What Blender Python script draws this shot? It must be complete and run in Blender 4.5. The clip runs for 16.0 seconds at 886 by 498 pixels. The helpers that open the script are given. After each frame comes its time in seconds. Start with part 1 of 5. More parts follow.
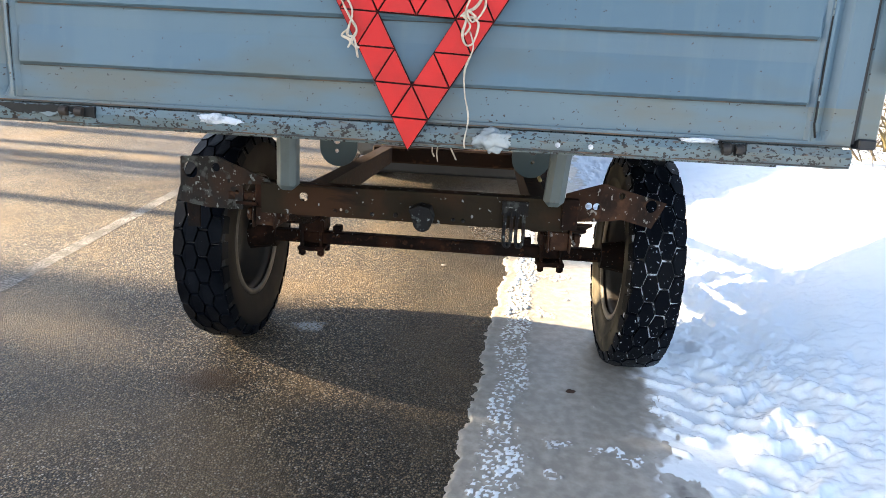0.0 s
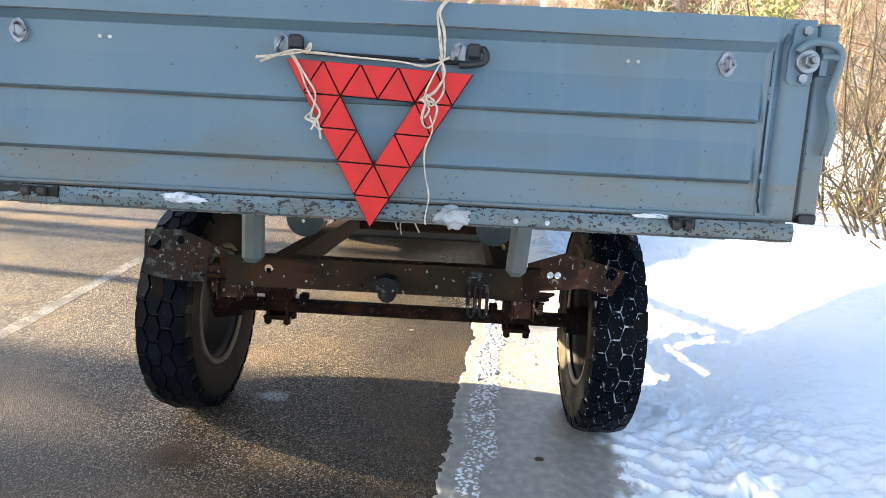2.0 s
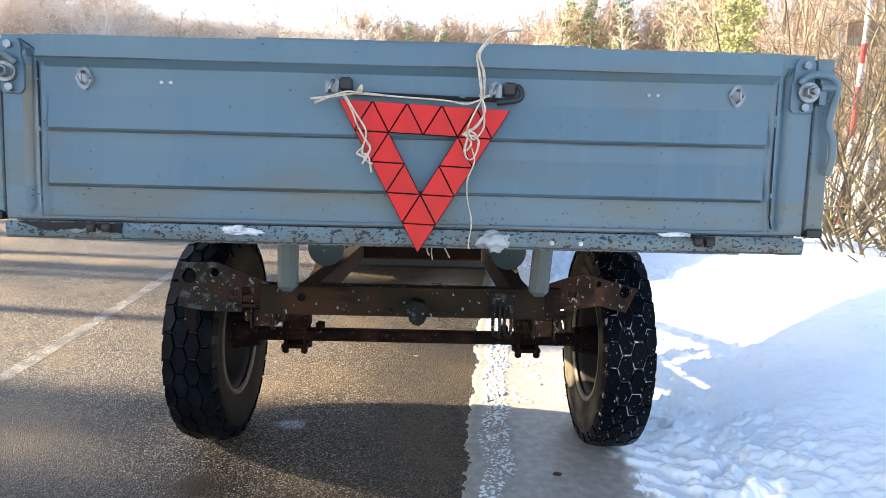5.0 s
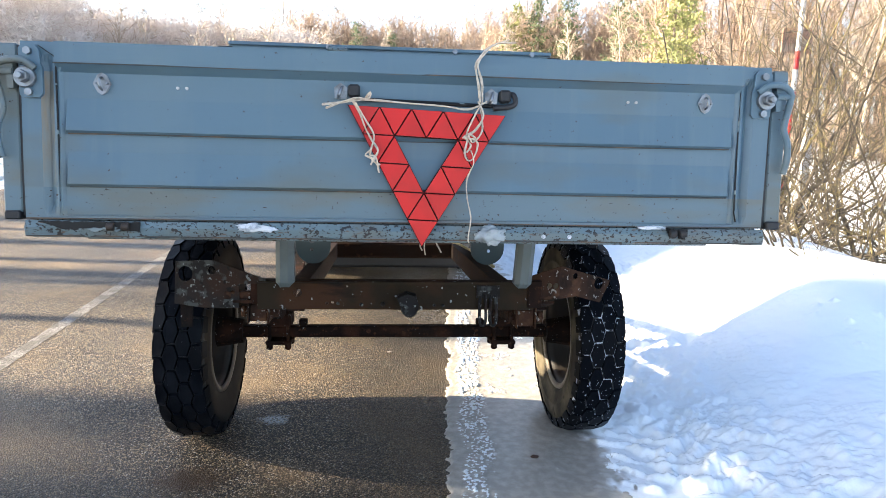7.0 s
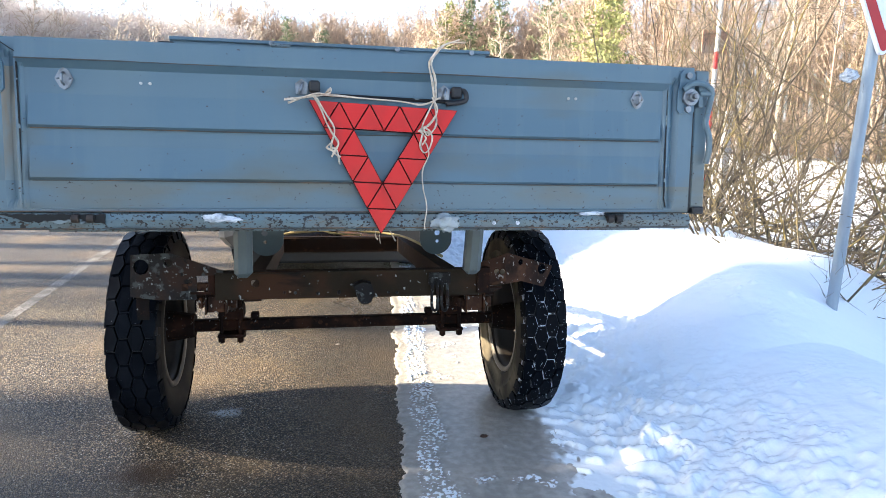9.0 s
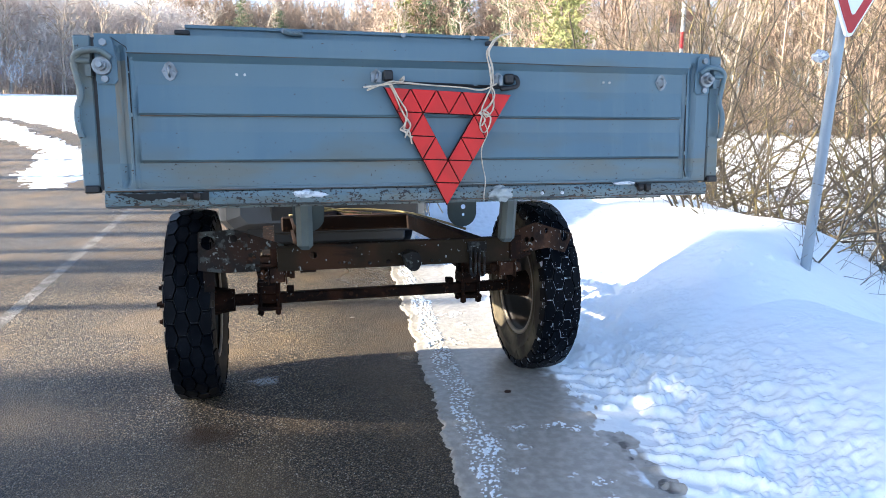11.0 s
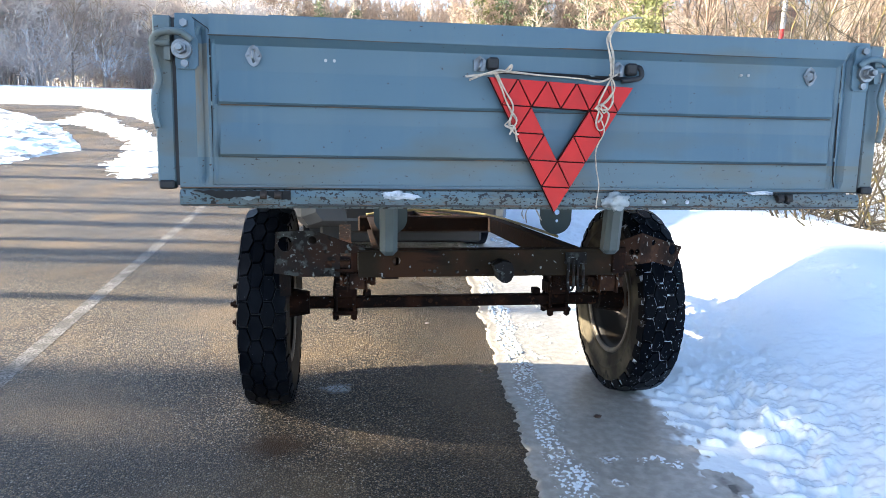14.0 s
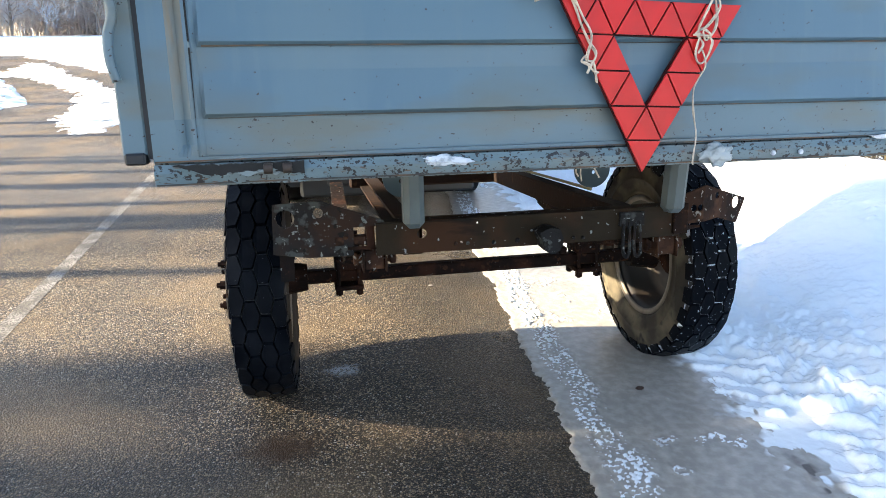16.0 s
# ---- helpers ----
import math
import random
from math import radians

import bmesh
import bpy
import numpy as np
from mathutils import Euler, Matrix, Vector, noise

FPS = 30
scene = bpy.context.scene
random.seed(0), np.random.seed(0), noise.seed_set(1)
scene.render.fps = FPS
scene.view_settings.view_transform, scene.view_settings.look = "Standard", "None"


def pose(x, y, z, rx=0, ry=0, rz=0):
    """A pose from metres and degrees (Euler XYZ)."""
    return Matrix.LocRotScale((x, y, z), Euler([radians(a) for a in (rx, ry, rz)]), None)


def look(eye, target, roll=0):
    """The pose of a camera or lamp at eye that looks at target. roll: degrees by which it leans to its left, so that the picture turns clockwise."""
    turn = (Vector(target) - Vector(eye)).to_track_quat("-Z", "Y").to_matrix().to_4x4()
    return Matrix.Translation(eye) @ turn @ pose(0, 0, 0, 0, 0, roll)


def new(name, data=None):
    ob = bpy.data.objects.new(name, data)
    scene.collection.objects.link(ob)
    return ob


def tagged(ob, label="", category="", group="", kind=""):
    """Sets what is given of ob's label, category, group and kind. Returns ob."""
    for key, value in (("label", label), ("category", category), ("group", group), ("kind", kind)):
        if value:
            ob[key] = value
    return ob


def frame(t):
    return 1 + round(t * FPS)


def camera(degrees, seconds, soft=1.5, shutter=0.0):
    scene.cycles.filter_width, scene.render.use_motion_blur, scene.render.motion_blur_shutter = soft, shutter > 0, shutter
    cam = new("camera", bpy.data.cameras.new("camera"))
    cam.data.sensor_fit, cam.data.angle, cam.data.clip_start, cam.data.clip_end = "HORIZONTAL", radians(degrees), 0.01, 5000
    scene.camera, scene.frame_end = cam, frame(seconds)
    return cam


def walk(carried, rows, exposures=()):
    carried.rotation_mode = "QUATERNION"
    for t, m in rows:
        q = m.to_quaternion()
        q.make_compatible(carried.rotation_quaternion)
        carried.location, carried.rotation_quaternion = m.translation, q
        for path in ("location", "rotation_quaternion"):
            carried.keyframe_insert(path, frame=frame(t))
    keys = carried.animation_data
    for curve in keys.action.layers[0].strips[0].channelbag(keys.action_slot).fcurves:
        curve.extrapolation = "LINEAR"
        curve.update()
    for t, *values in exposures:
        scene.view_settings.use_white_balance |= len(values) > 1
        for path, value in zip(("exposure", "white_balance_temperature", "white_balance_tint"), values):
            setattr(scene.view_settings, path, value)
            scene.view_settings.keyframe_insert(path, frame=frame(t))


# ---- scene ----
cam = camera(67.7, 16.0, soft=0.6)
PATH = [
    (0, (0.161, -1.185, 0.896), (0.045, 0.755, 0.425), 3.1),
    (0.5, (0.173, -1.18, 0.895), (0.084, 0.76, 0.418), 2.3),
    (1, (0.178, -1.194, 0.898), (0.038, 0.753, 0.46), 2.0),
    (1.5, (0.179, -1.2, 0.908), (0.067, 0.753, 0.492), 1.7),
    (2, (0.177, -1.199, 0.929), (0.137, 0.779, 0.637), 2.9),
    (2.5, (0.16, -1.221, 0.948), (0.073, 0.771, 0.792), 2.3),
    (3, (0.152, -1.232, 0.957), (0.029, 0.763, 0.892), 2.7),
    (3.5, (0.162, -1.229, 0.947), (0.064, 0.764, 0.806), 3.0),
    (4, (0.172, -1.228, 0.943), (0.09, 0.763, 0.774), 2.3),
    (4.5, (0.146, -1.246, 0.938), (0.024, 0.743, 0.768), 2.2),
    (5, (0.048, -1.294, 0.925), (0.08, 0.696, 0.723), 1.4),
    (5.2, (0.021, -1.32, 0.922), (0.123, 0.666, 0.716), 0.7),
    (7.5, (-0.069, -1.409, 0.918), (0.115, 0.574, 0.735), 1.1),
    (8, (-0.076, -1.427, 0.913), (0.102, 0.559, 0.76), 1.3),
    (8.5, (-0.081, -1.45, 0.908), (0.19, 0.525, 0.736), 1.1),
    (10.8, (-0.39, -1.64, 0.885), (0.109, 0.28, 0.628), -0.8),
    (11, (-0.402, -1.644, 0.889), (0.082, 0.28, 0.635), -0.6),
    (11.5, (-0.413, -1.642, 0.884), (0.128, 0.263, 0.603), 0.6),
    (12, (-0.429, -1.653, 0.886), (0.058, 0.269, 0.621), 0.6),
    (12.5, (-0.423, -1.656, 0.881), (0.091, 0.259, 0.62), 0.2),
    (13, (-0.439, -1.647, 0.882), (0.075, 0.27, 0.641), 0.8),
    (13.5, (-0.447, -1.593, 0.883), (-0.084, 0.351, 0.588), 0.0),
    (14, (-0.437, -1.435, 0.892), (-0.149, 0.527, 0.635), 0.8),
    (14.5, (-0.469, -1.285, 0.894), (-0.257, 0.663, 0.493), 0.5),
    (15, (-0.558, -1.156, 0.903), (-0.207, 0.782, 0.56), -2.0),
    (15.5, (-0.565, -1.094, 0.907), (-0.128, 0.818, 0.513), -1.4),
    (16, (-0.541, -1.079, 0.915), (-0.169, 0.838, 0.481), -1.4),
]
TILT = pose(0, 1.1, 0, -4.7) @ pose(0, -1.1, 0.02)  # the trailer stands nose-down by this much
EXPOSE = 2.85
walk(cam, [(t, TILT @ look(eye, target, roll)) for t, eye, target, roll in PATH],
     [(0.0, EXPOSE + 0.17, 5950, 10), (2.0, EXPOSE + 0.1, 5800, 10), (5.0, EXPOSE, 5600, 10), (8.5, EXPOSE - 0.07, 5400, 10), (11.0, EXPOSE - 0.22, 5100, 10), (13.0, EXPOSE - 0.23, 5100, 10), (14.5, EXPOSE - 0.08, 5200, 8), (16.0, EXPOSE + 0.04, 5500, 8)])

# ---- world, sun, exposure ----
SUN_AZ, SUN_EL = radians(278.0), radians(19.0)  # clockwise from +y, and height
SUN_DIR = Vector((math.sin(SUN_AZ) * math.cos(SUN_EL), math.cos(SUN_AZ) * math.cos(SUN_EL), math.sin(SUN_EL)))
world = bpy.data.worlds.new("sky")
scene.world = world
world.use_nodes = True
wn = world.node_tree
sky = wn.nodes.new("ShaderNodeTexSky")
sky.sky_type, sky.sun_disc = "NISHITA", False
sky.sun_elevation, sky.sun_rotation = SUN_EL, SUN_AZ
sky.air_density, sky.dust_density, sky.ozone_density = 1.0, 2.0, 1.0
wn.nodes["Background"].inputs["Strength"].default_value = 1.0
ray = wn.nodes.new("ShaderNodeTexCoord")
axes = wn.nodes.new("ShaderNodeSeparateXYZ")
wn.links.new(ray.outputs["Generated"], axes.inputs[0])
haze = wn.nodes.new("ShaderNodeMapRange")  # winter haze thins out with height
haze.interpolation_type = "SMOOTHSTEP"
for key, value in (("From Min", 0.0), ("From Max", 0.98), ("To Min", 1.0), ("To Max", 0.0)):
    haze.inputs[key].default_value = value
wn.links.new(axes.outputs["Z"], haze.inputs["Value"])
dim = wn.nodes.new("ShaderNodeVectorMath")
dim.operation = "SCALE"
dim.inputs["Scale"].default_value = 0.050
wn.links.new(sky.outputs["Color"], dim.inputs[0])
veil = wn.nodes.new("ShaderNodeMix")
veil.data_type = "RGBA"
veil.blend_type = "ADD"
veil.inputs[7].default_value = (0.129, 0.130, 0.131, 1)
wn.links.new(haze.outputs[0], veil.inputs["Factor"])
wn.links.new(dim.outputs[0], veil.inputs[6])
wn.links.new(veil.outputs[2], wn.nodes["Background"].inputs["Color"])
sun = new("sun", bpy.data.lights.new("sun", "SUN"))
sun.data.energy, sun.data.angle, sun.data.color = 5.0, radians(0.6), (1.0, 0.77, 0.48)
sun.matrix_world = look(SUN_DIR * 30, (0, 0, 0))


# ---- materials ----
def material(name, base, rough=0.6, metal=0.0, spots=(), bump=(), spec=0.5):
    """base colour; spots: (colour, noise scale, low, high) layers; bump: (scale, strength, distance)."""
    m = bpy.data.materials.new(name)
    m.use_nodes = True
    nt = m.node_tree
    bsdf = nt.nodes["Principled BSDF"]
    bsdf.inputs["Roughness"].default_value = rough
    bsdf.inputs["Metallic"].default_value = metal
    bsdf.inputs["Specular IOR Level"].default_value = spec
    coord = nt.nodes.new("ShaderNodeTexCoord")
    colour = nt.nodes.new("ShaderNodeRGB")
    colour.outputs[0].default_value = (*base, 1)
    out = colour.outputs[0]
    for tint, scale, low, high in spots:
        n = nt.nodes.new("ShaderNodeTexNoise")
        stretch = nt.nodes.new("ShaderNodeMapping")
        sc = scale if isinstance(scale, tuple) else (scale,) * 3
        stretch.inputs["Scale"].default_value = sc
        stretch.inputs["Location"].default_value = (sc[0] * 0.13, low * 7, high * 3)
        nt.links.new(coord.outputs["Object"], stretch.inputs[0])
        nt.links.new(stretch.outputs[0], n.inputs["Vector"])
        n.inputs["Scale"].default_value, n.inputs["Detail"].default_value = 1.0, 5.0
        r = nt.nodes.new("ShaderNodeMapRange")
        r.inputs["From Min"].default_value, r.inputs["From Max"].default_value = low, high
        nt.links.new(n.outputs["Fac"], r.inputs["Value"])
        mix = nt.nodes.new("ShaderNodeMix")
        mix.data_type = "RGBA"
        nt.links.new(r.outputs[0], mix.inputs["Factor"])
        nt.links.new(out, mix.inputs[6])
        mix.inputs[7].default_value = (*tint, 1)
        out = mix.outputs[2]
    nt.links.new(out, bsdf.inputs["Base Color"])
    normal = None
    for scale, strength, distance in bump:
        n = nt.nodes.new("ShaderNodeTexNoise")
        nt.links.new(coord.outputs["Object"], n.inputs["Vector"])
        n.inputs["Scale"].default_value, n.inputs["Detail"].default_value = scale, 4.0
        b = nt.nodes.new("ShaderNodeBump")
        b.inputs["Strength"].default_value, b.inputs["Distance"].default_value = strength, distance
        nt.links.new(n.outputs["Fac"], b.inputs["Height"])
        if normal:
            nt.links.new(normal, b.inputs["Normal"])
        normal = b.outputs["Normal"]
    if normal:
        nt.links.new(normal, bsdf.inputs["Normal"])
    return m


PAINT = material("grey_blue_paint", (0.085, 0.141, 0.183), 0.42,
                 spots=[((0.072, 0.124, 0.169), 1.6, 0.40, 0.66), ((0.096, 0.150, 0.186), (9, 9, 0.8), 0.48, 0.72), ((0.094, 0.147, 0.182), (40, 40, 1.2), 0.52, 0.72), ((0.095, 0.121, 0.122), (2.5, 3, 7), 0.54, 0.72), ((0.04, 0.034, 0.03), 110, 0.71, 0.722)],
                 bump=[(4, 0.3, 0.014), (180, 0.08, 0.001)])
PAINT_LOW = material("chipped_grey_blue_paint", (0.096, 0.146, 0.176), 0.48,
                     spots=[((0.112, 0.128, 0.118), (4, 4, 14), 0.45, 0.62), ((0.10, 0.068, 0.042), (30, 30, 190), 0.68, 0.72), ((0.028, 0.024, 0.022), (120, 120, 150), 0.675, 0.69)],
                     bump=[(12, 0.2, 0.006), (180, 0.1, 0.001)])
PAINT_WORN = material("worn_grey_paint", (0.110, 0.156, 0.174), 0.5,
                      spots=[((0.108, 0.128, 0.126), 9, 0.42, 0.62), ((0.095, 0.064, 0.042), (50, 50, 200), 0.60, 0.68), ((0.016, 0.015, 0.014), (130, 120, 160), 0.600, 0.615), ((0.016, 0.015, 0.014), (95, 95, 150), 0.615, 0.63), ((0.02, 0.017, 0.015), (40, 40, 60), 0.68, 0.69)],
                      bump=[(30, 0.45, 0.005), (160, 0.2, 0.001)])
PAINT_TAN = material("mud_stained_paint", (0.165, 0.16, 0.132), 0.6, spots=[((0.14, 0.18, 0.19), (20, 20, 5), 0.50, 0.68), ((0.18, 0.14, 0.09), (30, 30, 8), 0.52, 0.66)])
RUST = material("rusty_dark_steel", (0.013, 0.0075, 0.0055), 0.85, 0.0,
                spots=[((0.036, 0.0155, 0.0085), 9, 0.48, 0.64), ((0.007, 0.006, 0.0055), 5, 0.5, 0.66), ((0.050, 0.022, 0.011), 55, 0.60, 0.68), ((0.22, 0.21, 0.19), (95, 95, 70), 0.685, 0.70)],
                bump=[(60, 0.6, 0.005), (250, 0.4, 0.001)], spec=0.1)
RUST_GREY = material("flaking_grey_steel", (0.013, 0.012, 0.012), 0.7, 0.0,
                     spots=[((0.026, 0.014, 0.009), 9, 0.50, 0.64), ((0.05, 0.054, 0.05), 28, 0.53, 0.60), ((0.16, 0.17, 0.16), 85, 0.62, 0.66), ((0.010, 0.009, 0.008), 40, 0.60, 0.64)],
                     bump=[(50, 0.5, 0.004), (220, 0.4, 0.001)], spec=0.12)
RUST_PALE = material("weathered_rust", (0.040, 0.020, 0.012), 0.85, spots=[((0.018, 0.011, 0.008), 10, 0.48, 0.62), ((0.075, 0.036, 0.019), 26, 0.52, 0.66), ((0.24, 0.22, 0.19), (75, 60, 70), 0.62, 0.65)], bump=[(60, 0.5, 0.004)], spec=0.1)
OLIVE = material("olive_channel_paint", (0.021, 0.015, 0.0085), 0.75, 0.0,
                 spots=[((0.040, 0.019, 0.009), 6, 0.46, 0.60), ((0.042, 0.040, 0.014), 3.2, 0.54, 0.66), ((0.010, 0.008, 0.0065), (4, 30, 18), 0.56, 0.64), ((0.23, 0.245, 0.235), (60, 60, 50), 0.66, 0.675)],
                 bump=[(40, 0.5, 0.004), (220, 0.3, 0.001)], spec=0.12)
POST_PAINT = material("dull_grey_green_paint", (0.080, 0.102, 0.104), 0.55, spots=[((0.06, 0.073, 0.07), 8, 0.45, 0.64), ((0.05, 0.033, 0.022), (20, 20, 8), 0.62, 0.70)], bump=[(30, 0.3, 0.003)])
DIRTY_ICE = material("dirty_grey_ice", (0.30, 0.33, 0.335), 0.3, spots=[((0.18, 0.2, 0.2), 40, 0.45, 0.65)], bump=[(60, 0.3, 0.003)])
RUST_BROWN = material("brown_rust", (0.021, 0.0105, 0.0065), 0.8, 0.1,
                      spots=[((0.018, 0.011, 0.008), 10, 0.42, 0.62), ((0.05, 0.024, 0.011), 24, 0.6, 0.72)], bump=[(70, 0.4, 0.003)], spec=0.15)
GREEN_DARK = material("dark_green_paint", (0.035, 0.055, 0.058), 0.45, spots=[((0.035, 0.045, 0.045), 6, 0.45, 0.65)], bump=[(60, 0.15, 0.002)])
BLACK = material("black_rubber_cap", (0.012, 0.012, 0.013), 0.6, bump=[(80, 0.2, 0.001)])
CREASE_DARK = material("dark_crease_brown", (0.045, 0.045, 0.042), 0.8, spots=[((0.1, 0.065, 0.04), 14, 0.5, 0.62)])
GAP = material("black_old_paint", (0.007, 0.007, 0.007), 0.55, spots=[((0.17, 0.21, 0.22), (14, 14, 40), 0.60, 0.62)], bump=[(40, 0.5, 0.003)], spec=0.3)
ZINC = material("zinc_plated_steel", (0.25, 0.265, 0.28), 0.4, 0.8, spots=[((0.14, 0.14, 0.14), 40, 0.5, 0.7)], bump=[(120, 0.1, 0.001)])
TYRE = material("black_tyre_rubber", (0.003, 0.0038, 0.0058), 0.36, spots=[((0.010, 0.011, 0.014), 8, 0.45, 0.7), ((0.2, 0.2, 0.2), 140, 0.72, 0.75)], bump=[(90, 0.25, 0.002)], spec=0.04)
SIDEWALL = material("dusty_tyre_sidewall", (0.012, 0.0105, 0.009), 0.7, spots=[((0.028, 0.022, 0.016), 7, 0.45, 0.7)], bump=[(80, 0.2, 0.002)], spec=0.15)
# right wheel only: its sunlight is put into a paler dust colour
SIDEWALL_SUNLIT = material("sunlit_dusty_tyre_sidewall", (0.030, 0.026, 0.020), 0.8, spots=[((0.105, 0.088, 0.058), 6, 0.44, 0.62), ((0.02, 0.018, 0.016), (30, 14, 14), 0.56, 0.66)], bump=[(80, 0.25, 0.002)], spec=0.15)
TREAD = material("tread_groove_rubber", (0.003, 0.003, 0.0035), 0.6, spots=[((0.16, 0.14, 0.11), 60, 0.66, 0.72)], bump=[(120, 0.3, 0.002)])
TREAD_SNOW = material("tread_groove_with_snow", (0.008, 0.008, 0.009), 0.6, spots=[((0.60, 0.63, 0.68), 42, 0.49, 0.57)], bump=[(120, 0.3, 0.002)])
TYRE_SNOW = material("tyre_rubber_with_snow_specks", (0.003, 0.0038, 0.0058), 0.38, spots=[((0.42, 0.45, 0.50), (120, 95, 95), 0.665, 0.69)], bump=[(90, 0.25, 0.002)], spec=0.04)
RIM = material("dirty_wheel_disc", (0.022, 0.02, 0.018), 0.6, 0.2, spots=[((0.04, 0.028, 0.02), 10, 0.45, 0.65)], bump=[(70, 0.2, 0.002)])
RIM_LIP = material("bare_rim_flange", (0.13, 0.112, 0.088), 0.5, 0.4, spots=[((0.09, 0.075, 0.06), 20, 0.45, 0.6)])
RED = material("red_reflector", (0.50, 0.012, 0.010), 0.35, spots=[((0.40, 0.014, 0.011), 14, 0.45, 0.65)], bump=[(420, 0.25, 0.001)], spec=0.3)
TRI_BACK = material("black_triangle_backing", (0.060, 0.006, 0.006), 0.7, spots=[((0.02, 0.006, 0.006), 30, 0.45, 0.6)], bump=[(90, 0.2, 0.001)], spec=0.15)
TWINE = material("frayed_jute_twine", (0.55, 0.48, 0.38), 0.9, spots=[((0.4, 0.33, 0.25), 120, 0.45, 0.65)])
WIRE = material("yellowed_wire", (0.32, 0.25, 0.1), 0.6)
CAR_PAINT = material("silver_car_paint", (0.095, 0.10, 0.105), 0.4, 0.4, spots=[((0.07, 0.068, 0.062), 3, 0.45, 0.7)])
CAR_BLACK = material("black_car_plastic", (0.02, 0.02, 0.02), 0.5, bump=[(90, 0.15, 0.001)])
GLASS_DARK = material("tinted_car_glass", (0.02, 0.025, 0.03), 0.06)
LAMP_RED = material("red_lamp_lens", (0.4, 0.02, 0.02), 0.15)
POST = material("galvanised_post", (0.27, 0.32, 0.37), 0.45, 0.3, spots=[((0.21, 0.25, 0.30), (20, 20, 3), 0.45, 0.65)], bump=[(90, 0.1, 0.001)])
SIGN_WHITE = material("white_sign_sheet", (0.75, 0.77, 0.8), 0.4, spots=[((0.68, 0.7, 0.74), 5, 0.45, 0.65)])
SIGN_RED = material("red_sign_border", (0.36, 0.008, 0.012), 0.5, spots=[((0.30, 0.008, 0.012), 9, 0.45, 0.65)])
PALE = material("pale_post_paint", (0.5, 0.49, 0.47), 0.6, spots=[((0.33, 0.31, 0.28), 9, 0.45, 0.65)])
RUST_PANEL = material("weathered_red_panel", (0.30, 0.17, 0.11), 0.8, spots=[((0.36, 0.28, 0.21), 5, 0.45, 0.62)])
BARK = material("grey_brown_bark", (0.17, 0.13, 0.10), 0.9, spots=[((0.28, 0.24, 0.19), 4, 0.45, 0.65)], bump=[(40, 0.4, 0.01)])
LICHEN = material("lichen_covered_twigs", (0.078, 0.062, 0.043), 0.9, spots=[((0.22, 0.17, 0.055), 3.0, 0.52, 0.64), ((0.11, 0.093, 0.066), 14, 0.5, 0.65)], bump=[(60, 0.3, 0.005)])
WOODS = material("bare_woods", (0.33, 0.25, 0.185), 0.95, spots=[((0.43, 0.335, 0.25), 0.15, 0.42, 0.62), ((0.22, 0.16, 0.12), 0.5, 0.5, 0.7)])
WOODS_GREY = material("pale_grey_woods", (0.54, 0.475, 0.425), 0.95, spots=[((0.70, 0.65, 0.60), 0.25, 0.45, 0.62), ((0.42, 0.35, 0.29), 0.5, 0.5, 0.7)])
BIRCH = material("birch_bark", (0.40, 0.335, 0.26), 0.8, spots=[((0.22, 0.18, 0.14), 3, 0.52, 0.62)], bump=[(30, 0.2, 0.005)])
NEEDLE = material("conifer_needles", (0.10, 0.125, 0.06), 0.8, spots=[((0.15, 0.165, 0.075), 0.9, 0.45, 0.65)])
NEEDLE_YELLOW = material("yellow_green_needles", (0.17, 0.185, 0.06), 0.8, spots=[((0.26, 0.25, 0.09), 0.9, 0.45, 0.65)])
LEAF = material("brown_leaf", (0.05, 0.025, 0.015), 0.8)


